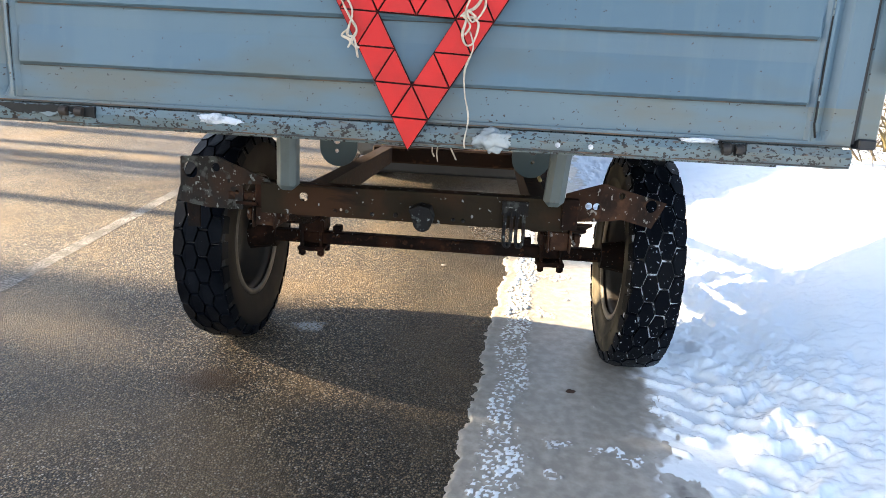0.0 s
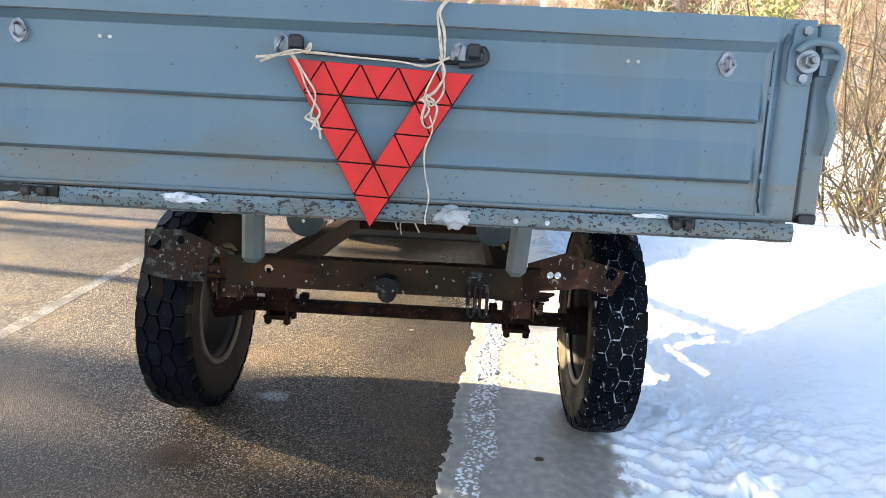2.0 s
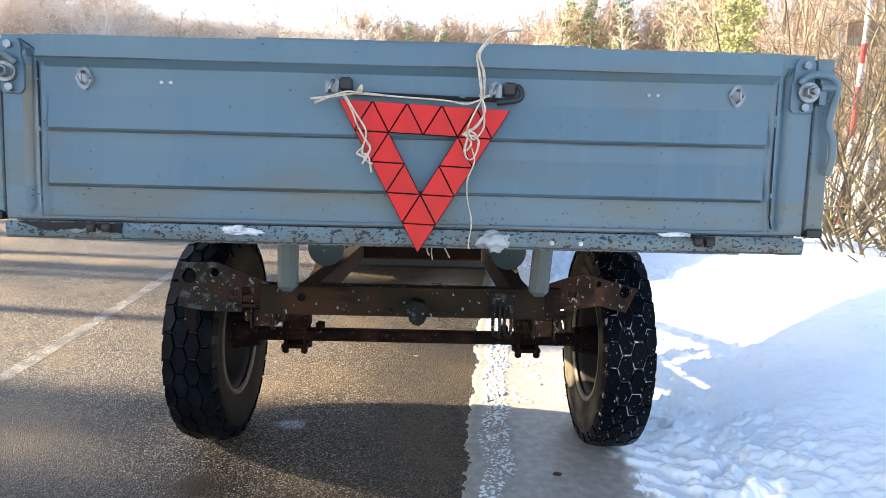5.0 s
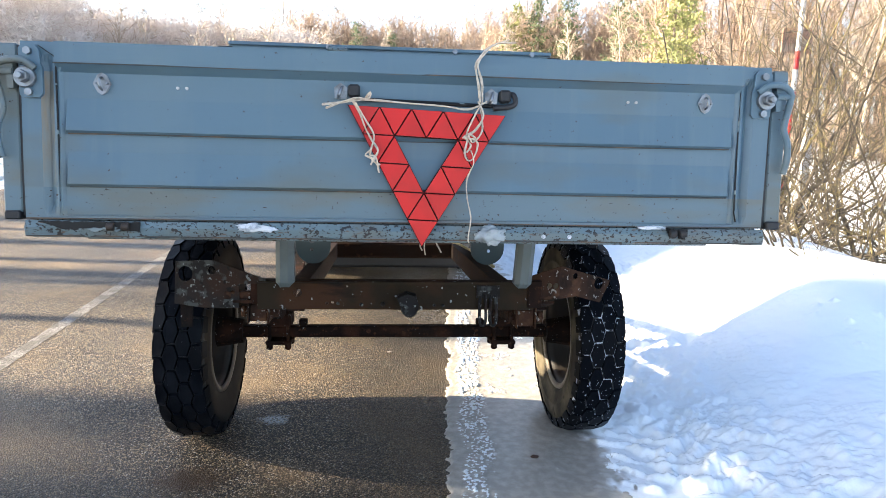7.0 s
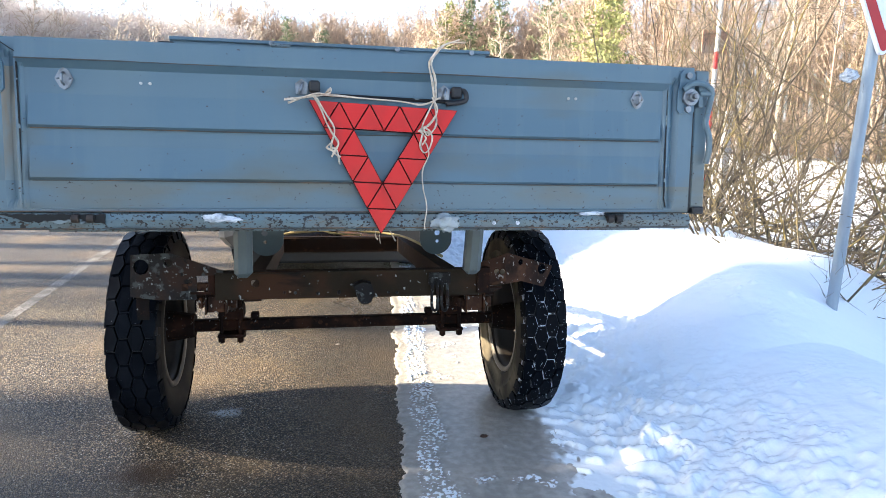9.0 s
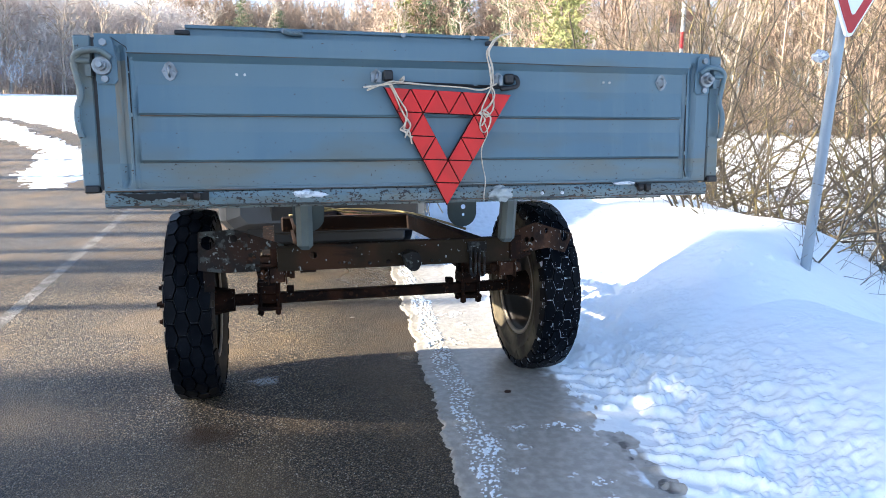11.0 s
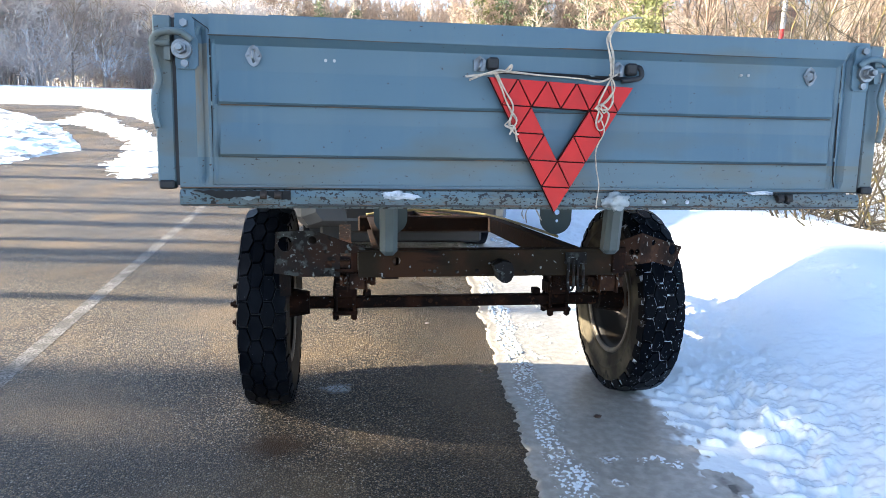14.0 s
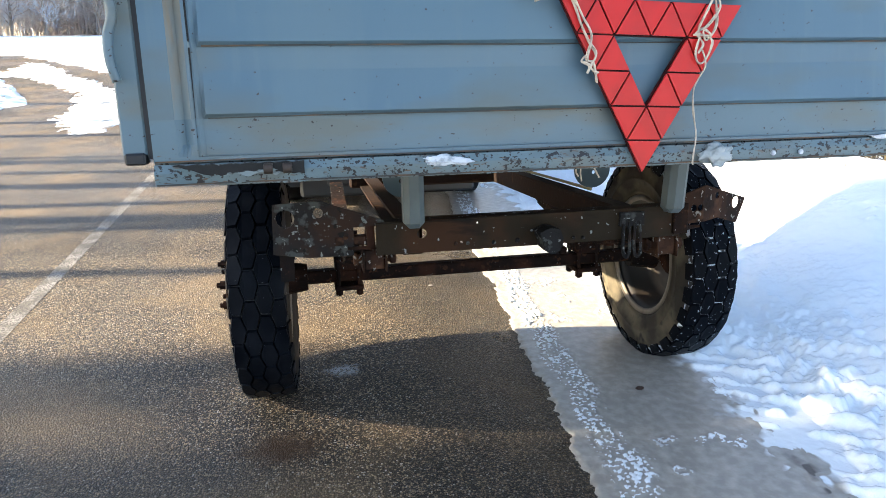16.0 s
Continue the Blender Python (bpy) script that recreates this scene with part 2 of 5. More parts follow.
def asphalt_material():
    m = bpy.data.materials.new("damp_coarse_asphalt")
    m.use_nodes = True
    nt = m.node_tree
    L, N = nt.links.new, nt.nodes.new
    bsdf = nt.nodes["Principled BSDF"]
    bsdf.inputs["Specular IOR Level"].default_value = 0.17
    coord = N("ShaderNodeTexCoord")

    def noise(scale, detail=4.0):
        n = N("ShaderNodeTexNoise")
        L(coord.outputs["Object"], n.inputs["Vector"])
        n.inputs["Scale"].default_value, n.inputs["Detail"].default_value = scale, detail
        return n.outputs["Fac"]

    def ramp(value, low, high, a=0.0, b=1.0):
        r = N("ShaderNodeMapRange")
        r.inputs["From Min"].default_value, r.inputs["From Max"].default_value = low, high
        r.inputs["To Min"].default_value, r.inputs["To Max"].default_value = a, b
        L(value, r.inputs["Value"])
        return r.outputs[0]

    def mixed(f, a, b):
        x = N("ShaderNodeMix")
        x.data_type = "RGBA"
        L(f, x.inputs["Factor"])
        for socket, v in ((x.inputs[6], a), (x.inputs[7], b)):
            if isinstance(v, tuple):
                socket.default_value = (*v, 1)
            else:
                L(v, socket)
        return x.outputs[2]

    grit = N("ShaderNodeTexVoronoi")
    L(coord.outputs["Object"], grit.inputs["Vector"])
    grit.inputs["Scale"].default_value = 175.0
    tone = N("ShaderNodeSeparateColor")
    L(grit.outputs["Color"], tone.inputs[0])
    stone = mixed(ramp(tone.outputs[0], 0.30, 0.98), (0.020, 0.0185, 0.0175), (0.44, 0.335, 0.205))
    pale = mixed(ramp(tone.outputs[1], 0.92, 0.96), stone, (0.56, 0.51, 0.43))
    binder = mixed(ramp(grit.outputs["Distance"], 0.36, 0.66), pale, (0.018, 0.016, 0.014))
    sand = mixed(ramp(noise(300, 2.0), 0.52, 0.66, 0.0, 0.40), binder, (0.19, 0.155, 0.11))
    brown = mixed(ramp(noise(1.6), 0.47, 0.64, 0.0, 0.50), sand, (0.21, 0.145, 0.075))
    dark = mixed(ramp(noise(0.7), 0.50, 0.64, 0.0, 0.5), brown, (0.032, 0.030, 0.029))
    # melt water darkens a strip beside the ice
    xyz = N("ShaderNodeSeparateXYZ")
    L(coord.outputs["Object"], xyz.inputs[0])
    along = N("ShaderNodeMath")
    along.operation = "MULTIPLY_ADD"
    L(xyz.outputs["Y"], along.inputs[0])
    along.inputs[1].default_value = -0.095
    L(xyz.outputs["X"], along.inputs[2])
    waver = N("ShaderNodeMath")
    waver.operation = "MULTIPLY_ADD"
    L(noise(2.2), waver.inputs[0])
    waver.inputs[1].default_value = 0.6
    L(along.outputs[0], waver.inputs[2])
    melt = ramp(waver.outputs[0], -0.22, 0.10)
    soaked = mixed(ramp(melt, 0.0, 1.0, 0.0, 0.48), dark, (0.014, 0.0125, 0.011))
    # a rusty drip behind the tyre and a crust of salty ice between the wheels
    def blot(cx, cy, rx, ry, low, high):
        m1 = N("ShaderNodeMapping")
        m1.inputs["Location"].default_value, m1.inputs["Scale"].default_value = (-cx / rx, -cy / ry, 0), (1 / rx, 1 / ry, 0)
        L(coord.outputs["Object"], m1.inputs[0])
        far = N("ShaderNodeVectorMath")
        far.operation = "LENGTH"
        L(m1.outputs[0], far.inputs[0])
        torn = N("ShaderNodeMath")
        torn.operation = "MULTIPLY_ADD"
        L(noise(26), torn.inputs[0])
        torn.inputs[1].default_value = 1.1
        L(far.outputs["Value"], torn.inputs[2])
        return ramp(torn.outputs[0], low, high)

    dripped = mixed(blot(-0.68, 0.72, 0.17, 0.11, 1.5, 0.8), soaked, (0.045, 0.026, 0.014))
    crust = N("ShaderNodeMath")
    crust.operation = "MULTIPLY"
    L(blot(-0.479, 1.17, 0.075, 0.06, 1.5, 0.9), crust.inputs[0])
    L(ramp(tone.outputs[1], 0.25, 0.5), crust.inputs[1])
    L(mixed(crust.outputs[0], dripped, (0.45, 0.47, 0.5)), bsdf.inputs["Base Color"])
    damp = N("ShaderNodeMath")
    damp.operation = "MULTIPLY_ADD"
    L(melt, damp.inputs[0])
    damp.inputs[1].default_value = -0.18
    L(ramp(noise(0.55), 0.40, 0.62, 0.58, 0.40), damp.inputs[2])
    L(damp.outputs[0], bsdf.inputs["Roughness"])
    b1 = N("ShaderNodeBump")
    b1.inputs["Strength"].default_value, b1.inputs["Distance"].default_value = 0.85, 0.006
    b1.invert = True
    L(grit.outputs["Distance"], b1.inputs["Height"])
    b2 = N("ShaderNodeBump")
    b2.inputs["Strength"].default_value, b2.inputs["Distance"].default_value = 0.8, 0.004
    L(noise(330, 2.0), b2.inputs["Height"])
    L(b1.outputs[0], b2.inputs["Normal"])
    L(b2.outputs[0], bsdf.inputs["Normal"])
    return m


def snow_material():
    """Snow, with bare grey ice where the mesh's own 'ice' layer says so."""
    m = bpy.data.materials.new("snow_and_ice")
    m.use_nodes = True
    nt = m.node_tree
    L, N = nt.links.new, nt.nodes.new
    bsdf = nt.nodes["Principled BSDF"]
    coord = N("ShaderNodeTexCoord")
    layer = N("ShaderNodeAttribute")
    layer.attribute_name = "ice"
    n = N("ShaderNodeTexNoise")
    L(coord.outputs["Object"], n.inputs["Vector"])
    n.inputs["Scale"].default_value, n.inputs["Detail"].default_value = 9.0, 6.0
    add = N("ShaderNodeMath")
    add.operation = "MULTIPLY_ADD"
    L(n.outputs["Fac"], add.inputs[0])
    add.inputs[1].default_value = 0.9
    L(layer.outputs["Fac"], add.inputs[2])
    r = N("ShaderNodeMapRange")
    r.inputs["From Min"].default_value, r.inputs["From Max"].default_value = 0.85, 1.1
    L(add.outputs[0], r.inputs["Value"])
    dirt = N("ShaderNodeTexNoise")
    L(coord.outputs["Object"], dirt.inputs["Vector"])
    dirt.inputs["Scale"].default_value, dirt.inputs["Detail"].default_value = 30.0, 6.0
    r2 = N("ShaderNodeMapRange")
    r2.inputs["From Min"].default_value, r2.inputs["From Max"].default_value = 0.4, 0.7
    L(dirt.outputs["Fac"], r2.inputs["Value"])
    icy = N("ShaderNodeMix")
    icy.data_type = "RGBA"
    icy.inputs[6].default_value, icy.inputs[7].default_value = (0.31, 0.285, 0.245, 1), (0.44, 0.41, 0.36, 1)
    L(r2.outputs[0], icy.inputs["Factor"])
    mix = N("ShaderNodeMix")
    mix.data_type = "RGBA"
    mix.inputs[6].default_value = (0.90, 0.925, 0.94, 1)
    L(icy.outputs[2], mix.inputs[7])
    L(r.outputs[0], mix.inputs["Factor"])
    soil = N("ShaderNodeMapRange")  # the layer's second step is bare mud
    soil.inputs["From Min"].default_value, soil.inputs["From Max"].default_value = 1.95, 2.3
    L(add.outputs[0], soil.inputs["Value"])
    muddy = N("ShaderNodeMix")
    muddy.data_type = "RGBA"
    muddy.inputs[7].default_value = (0.075, 0.062, 0.05, 1)
    L(soil.outputs[0], muddy.inputs["Factor"])
    L(mix.outputs[2], muddy.inputs[6])
    L(muddy.outputs[2], bsdf.inputs["Base Color"])
    rough = N("ShaderNodeMapRange")
    rough.inputs["To Min"].default_value, rough.inputs["To Max"].default_value = 0.85, 0.32
    L(r.outputs[0], rough.inputs["Value"])
    L(rough.outputs[0], bsdf.inputs["Roughness"])
    b = N("ShaderNodeBump")
    b.inputs["Strength"].default_value, b.inputs["Distance"].default_value = 0.35, 0.01
    L(dirt.outputs["Fac"], b.inputs["Height"])
    L(b.outputs[0], bsdf.inputs["Normal"])
    return m


ASPHALT, SNOW = asphalt_material(), snow_material()
LINE = material("worn_white_line", (0.27, 0.25, 0.22), 0.65, spots=[((0.12, 0.105, 0.08), 9, 0.42, 0.62), ((0.05, 0.042, 0.034), 120, 0.46, 0.56)], bump=[(130, 1.0, 0.006)])
SNOW_CLUMP = material("clean_snow", (0.58, 0.61, 0.65), 0.85, spots=[((0.30, 0.33, 0.36), 70, 0.46, 0.62)], bump=[(70, 0.6, 0.006)])


# ---- mesh helpers ----
def finish(name, bm, mat, smooth=False, bevel=0.0):
    if bevel:
        edges = [e for e in bm.edges if len(e.link_faces) == 2 and e.calc_face_angle(0) > 0.5]
        bmesh.ops.bevel(bm, geom=edges, offset=bevel, segments=1, affect="EDGES", clamp_overlap=True)
    bmesh.ops.recalc_face_normals(bm, faces=bm.faces)
    me = bpy.data.meshes.new(name)
    for f in bm.faces:
        f.smooth = smooth
    bm.to_mesh(me)
    bm.free()
    for one in mat if isinstance(mat, (list, tuple)) else (mat,):
        me.materials.append(one)
    return me


def part(name, bm, mat, parent=None, label="", smooth=False, bevel=0.0):
    ob = new(name, finish(name, bm, mat, smooth, bevel))
    ob.parent = parent
    return tagged(ob, label)


def empty(name, m, label, category, group="", kind=""):
    ob = new(name)
    ob.matrix_world = m
    return tagged(ob, label, category, group, kind)


def box(bm, x0, x1, y0, y1, z0, z1, m=None):
    r = bmesh.ops.create_cube(bm, size=1.0)
    mat = Matrix.Translation(((x0 + x1) / 2, (y0 + y1) / 2, (z0 + z1) / 2)) @ Matrix.Diagonal((x1 - x0, y1 - y0, z1 - z0, 1))
    bmesh.ops.transform(bm, matrix=(m @ mat) if m else mat, verts=r["verts"])
    return r["verts"]


def cyl(bm, a, b, r0, r1=None, seg=16):
    a, b = Vector(a), Vector(b)
    d = b - a
    r = bmesh.ops.create_cone(bm, cap_ends=True, segments=seg, radius1=r0, radius2=r0 if r1 is None else r1, depth=d.length)
    q = Vector((0, 0, 1)).rotation_difference(d.normalized())
    bmesh.ops.transform(bm, matrix=Matrix.Translation((a + b) / 2) @ q.to_matrix().to_4x4(), verts=r["verts"])


def hexnut(bm, a, b, r):
    cyl(bm, a, b, r, r, 6)


def plate(bm, pts, y0, y1, bend=None):
    """An upright sheet with outline pts (x, z), from y0 to y1; bend(x): how far it is pushed in y."""
    k = bend or (lambda x: 0)
    front = [bm.verts.new((x, y0 + k(x), z)) for x, z in pts]
    back = [bm.verts.new((x, y1 + k(x), z)) for x, z in pts]
    bm.faces.new(front)
    bm.faces.new(list(reversed(back)))
    n = len(pts)
    for i in range(n):
        bm.faces.new((front[i], front[(i + 1) % n], back[(i + 1) % n], back[i]))


def pierced(bm, pts, holes, y0, y1, bend=None):
    """A sheet with round holes through it; holes: (x, z, radius)."""
    k = bend or (lambda x: 0)
    rings = [pts] + [[(cx + r * math.cos(t), cz + r * math.sin(t)) for t in [i * math.tau / 12 for i in range(12)]] for cx, cz, r in holes]
    edges, fronts = [], []
    for ring in rings:
        vs = [bm.verts.new((x, y0, z)) for x, z in ring]
        edges += [bm.edges.new((vs[i], vs[(i + 1) % len(vs)])) for i in range(len(vs))]
        fronts.append(vs)
    r = bmesh.ops.triangle_fill(bm, edges=edges, use_beauty=True)
    faces = [g for g in r["geom"] if isinstance(g, bmesh.types.BMFace)]
    ext = bmesh.ops.extrude_face_region(bm, geom=faces)
    for v in ext["geom"]:
        if isinstance(v, bmesh.types.BMVert):
            v.co.y = y1
    for v in {v for f in bm.faces for v in f.verts}:
        v.co.y += k(v.co.x)


def spin(bm, profile, centre, seg=48):
    """Turns a profile of (x, radius) round the x axis through centre."""
    rows = []
    for i in range(seg):
        t = i * math.tau / seg
        rows.append([bm.verts.new((centre[0] + x, centre[1] + r * math.cos(t), centre[2] + r * math.sin(t))) for x, r in profile])
    for i in range(seg):
        a, b = rows[i], rows[(i + 1) % seg]
        for j in range(len(profile) - 1):
            bm.faces.new((a[j], a[j + 1], b[j + 1], b[j]))


def tube_curve(bm, pts, r, seg=6, fine=6):
    """A round cord through pts, smoothed."""
    P = [Vector(p) for p in pts]
    path = []
    for i in range(len(P) - 1):
        p0, p1, p2, p3 = P[max(i - 1, 0)], P[i], P[i + 1], P[min(i + 2, len(P) - 1)]
        for s in range(fine):
            t = s / fine
            path.append(0.5 * ((2 * p1) + (p2 - p0) * t + (2 * p0 - 5 * p1 + 4 * p2 - p3) * t * t + (3 * p1 - p0 - 3 * p2 + p3) * t ** 3))
    path.append(P[-1])
    rings = []
    for i, p in enumerate(path):
        d = (path[min(i + 1, len(path) - 1)] - path[max(i - 1, 0)]).normalized()
        u = d.orthogonal().normalized()
        if rings:
            u = (last_u - d * last_u.dot(d)).normalized()
        last_u = u
        w = d.cross(u)
        rings.append([bm.verts.new(p + r * (u * math.cos(k * math.tau / seg) + w * math.sin(k * math.tau / seg))) for k in range(seg)])
    for a, b in zip(rings, rings[1:]):
        for k in range(seg):
            bm.faces.new((a[k], a[(k + 1) % seg], b[(k + 1) % seg], b[k]))
    bm.faces.new(rings[0])
    bm.faces.new(list(reversed(rings[-1])))


# ---- ground ----
def fractal(X, Y, scale, octaves=4, seed=0):
    """Smooth value noise on arrays, about -1 to 1."""
    rng = np.random.default_rng(seed)
    table = rng.uniform(-1, 1, (256, 256))
    total, amp, norm = np.zeros_like(X), 1.0, 0.0
    for _ in range(octaves):
        x, y = X * scale + 37.3, Y * scale + 11.7
        i, j = np.floor(x).astype(int), np.floor(y).astype(int)
        u, v = x - i, y - j
        u, v = u * u * (3 - 2 * u), v * v * (3 - 2 * v)
        a, b = table[i % 256, j % 256], table[(i + 1) % 256, j % 256]
        c, d = table[i % 256, (j + 1) % 256], table[(i + 1) % 256, (j + 1) % 256]
        total += amp * ((a * (1 - u) + b * u) * (1 - v) + (c * (1 - u) + d * u) * v)
        norm += amp
        amp, scale = amp * 0.5, scale * 2.03
    return total / norm


def step(a, b, x):
    t = np.clip((x - a) / (b - a), 0, 1)
    return t * t * (3 - 2 * t)


def cells(X, Y, scale, seed=0):
    """Distance to the nearest of scattered points, about 0 to 0.7."""
    table = np.random.default_rng(seed).uniform(0, 1, (2, 256, 256))
    x, y = X * scale + 19.1, Y * scale + 53.7
    i, j = np.floor(x).astype(int), np.floor(y).astype(int)
    best = np.full(X.shape, 9.0)
    for a in (-1, 0, 1):
        for b in (-1, 0, 1):
            px, py = table[0, (i + a) % 256, (j + b) % 256], table[1, (i + a) % 256, (j + b) % 256]
            best = np.minimum(best, (i + a + px - x) ** 2 + (j + b + py - y) ** 2)
    return np.sqrt(best)


def ice_edge(Y):
    return 0.09 + 0.095 * np.clip(Y, -6, 9)


def rise(X, Y):
    """The land climbs to the crossing road and on to the woods."""
    return (0.95 * step(11, 27, Y) + 0.85 * step(27, 44, Y)) * (1 - 0.7 * step(0, 8, X))


def snow_height(X, Y):
    """Height of the snow sheet and how bare its ice is. Below zero it lies under the road."""
    rag = fractal(X, Y, 5, 4, 3)
    fine = fractal(X, Y, 55, 3, 4)
    d = X - ice_edge(Y) + 0.03 * rag + 0.018 * fine
    z = -0.03 + 0.036 * step(-0.05, 0.02, d)
    # thrown-up crumbs along the edge of the ice
    crumbs = np.clip(0.62 - cells(X, Y, 62, 31), 0, 1) * (0.5 + 0.8 * step(-0.2, 0.4, fractal(X, Y, 30, 2, 32)))
    band = step(0.04, 0.07, d) * (1 - step(0.13, 0.19, d + 0.05 * fractal(X, Y, 3, 2, 15)))
    band *= 0.6 + 0.4 * step(-0.3, 0.2, fractal(X, Y, 2.2, 2, 16))
    band = np.maximum(band, 0.15 * step(-0.02, 0.0, d) * (1 - step(0.015, 0.035, d)))
    band = np.maximum(band, 0.55 * step(0.28, 0.38, fractal(X, Y, 7, 3, 33)) * step(0.1, 0.2, d))
    spill = band * step(0.12, 0.19, crumbs)
    z = z + 0.016 * crumbs * band
    edge2 = 0.60 + 0.05 * np.clip(Y, -3, 6)
    e = X - edge2 - 0.04 * rag
    lump = fractal(X, Y, 11, 4, 5)
    bank = 0.010 * step(-0.03, 0.12, e) + 0.11 * step(0.12, 0.85, e) + 0.30 * step(0.6, 1.6, e)
    bank *= 1 + 0.10 * fractal(X, Y, 0.8, 2, 9)
    trample = step(0.02, 0.25, e) * (1 - step(0.75, 1.2, e + 0.3 * fractal(X, Y, 1.7, 2, 12)))
    clods = np.abs(lump) ** 0.8 * np.sign(lump)
    prints = -np.clip(fractal(X, Y, 6.5, 2, 17) - 0.25, 0, 1)
    wx, wy = X + 0.02 * fractal(X, Y, 20, 2, 34), Y + 0.02 * fractal(X, Y, 20, 2, 35)
    broken = np.clip(0.6 - cells(wx, wy, 15, 36), -0.1, 1) * step(-0.25, 0.3, fractal(X, Y, 4, 2, 37))
    small = np.clip(0.6 - cells(wx, wy, 38, 38), 0, 1) * step(-0.1, 0.4, fractal(X, Y, 9, 2, 39))
    z = z + bank + trample * (0.020 * clods + 0.022 * broken + 0.018 * small + 0.012 * fractal(X, Y, 28, 4, 6) + 0.06 * prints)
    z = z + step(0.7, 1.5, e) * (0.010 * fractal(X, Y, 3, 3, 7) - 0.05 * np.clip(fractal(X, Y, 5, 3, 40) - 0.42, 0, 1))
    # crumbs that rolled down the bank
    crumb = np.clip(0.13 - cells(X, Y, 5.5, 51), 0, 1) * step(0.0, 0.35, fractal(X, Y, 2.3, 2, 52))
    z = z + step(0.25, 0.7, e) * (1 - step(2.2, 3.0, X)) * 0.14 * crumb
    # pressed tread marks behind the wheel
    rut = step(0.62, 0.72, X + 0.02 * rag) * (1 - step(1.02, 1.16, X + 0.06 * rag)) * (1 - step(0.85, 1.15, Y)) * step(-1.4, -0.6, Y)
    wave = np.sin((Y + 0.75 * np.abs(X - 1.02) * -1 + 0.02 * fractal(X, Y, 9, 2, 21)) * 62 + 2.0 * rag) * (0.7 + 0.5 * fractal(X, Y, 4, 2, 22))
    z = z + rut * (0.018 * np.clip(wave, -0.25, 1) * step(0.66, 0.76, X) - 0.014)
    z = np.where(d > 0.03, np.maximum(z, 0.006), z)
    ice = step(-0.06, -0.03, d) * (1 - step(-0.08, 0.26, e + 0.10 * fractal(X, Y, 14, 3, 53))) - 1.1 * spill
    worn = rut * step(0.84, 0.70, X)
    ice = np.maximum(ice, 0.8 * worn * step(-0.1, 0.2, fractal(X, Y, 12, 3, 18)))
    ice = ice + 1.3 * worn * step(0.12, 0.30, fractal(X, Y, 9, 4, 41)) * (1 - step(0.5, 0.85, Y))
    # past the crest the ground falls to the field
    brow = 1.87 + 1.1 * np.clip(Y - 1.36, -0.35, 0.8)
    fall = step(brow, brow + 2.0, X + 0.2 * fractal(X, Y, 0.6, 2, 8))
    z = z - 0.62 * fall
    # the junction: left verge, a tongue of drifted snow between wheel tracks, and the far field
    n1, n2 = 0.35 * fractal(X, Y, 0.9, 4, 10), 0.22 * fractal(X, 0.5 * Y, 2.0, 4, 11) + 0.30 * fractal(X, 0.6 * Y, 8, 3, 44)
    verge = np.interp(Y, (7, 9.3, 10.8, 12.7, 13.6, 14.7, 16.8, 18.5, 20.6, 24), (-5.6, -5.9, -6.15, -6.1, -5.85, -6.15, -7.3, -8.3, -9.9, -13.1))
    tongue_l = np.interp(Y, (8.6, 9.4, 10.7, 13.4, 14.8, 15.9, 16.8, 18, 18.7), (-3.5, -3.95, -4.45, -5.07, -5.3, -5.85, -6.55, -7.4, -8.6))
    tongue_r = np.interp(Y, (8.6, 10.3, 11.5, 13.9, 15.3, 17, 18.3, 20.3, 23.8), (-3.3, -3.5, -3.6, -4.2, -4.7, -5.6, -6.5, -7.6, -9.9))
    far_side = np.interp(Y, (14.6, 15.9, 17.9, 20.1, 23.6), (-3.0, -4.25, -5.35, -6.85, -9.6))
    left = step(0.0, -0.35, X - verge + n1) * (1 - step(24, 26, Y))
    tongue = step(-0.2, 0.08, X - tongue_l + n2) * step(0.2, -0.08, X - tongue_r + n2) * step(8.3, 9.2, Y + n2) * (1 - step(23, 25, Y))
    beyond = step(0.0, 0.3, X - far_side + n2) * step(14.6, 15.8, Y + n2) * (1 - step(0.3, 1.5, X - ice_edge(Y)))
    beyond = np.maximum(beyond, step(23.5, 25, Y) * (1 - step(0.3, 1.5, X - ice_edge(Y))))
    drift = np.clip(0.5 - cells(X, Y, 1.6, 42), 0, 1)
    z = z + left * (0.05 + 0.16 * step(0, -1.6, X - verge) + 0.05 * rag + 0.10 * drift)
    z = z + np.maximum(tongue * (0.045 + 0.012 * rag), beyond * (0.05 + 0.015 * rag))
    streak = step(-0.05, 0.35, fractal(X * 2.2, Y * 0.5, 3.0, 4, 60))
    ice = np.maximum(ice, np.maximum(tongue, left) * 0.75 * streak)
    crossing = step(25.2, 26.2, Y + 0.25 * X + 3) * (1 - step(32, 33.5, Y + 0.1 * X + 2)) * (X < 1.5) * beyond
    ice = np.maximum(ice, crossing * (0.45 + 0.25 * fractal(X, Y * 4, 0.3, 3, 43)))
    return z + rise(X, Y), ice


def axis(pieces):
    out = []
    for a, b, n in pieces:
        out += list(np.linspace(a, b, n, endpoint=False))
    return np.array(out + [pieces[-1][1]])


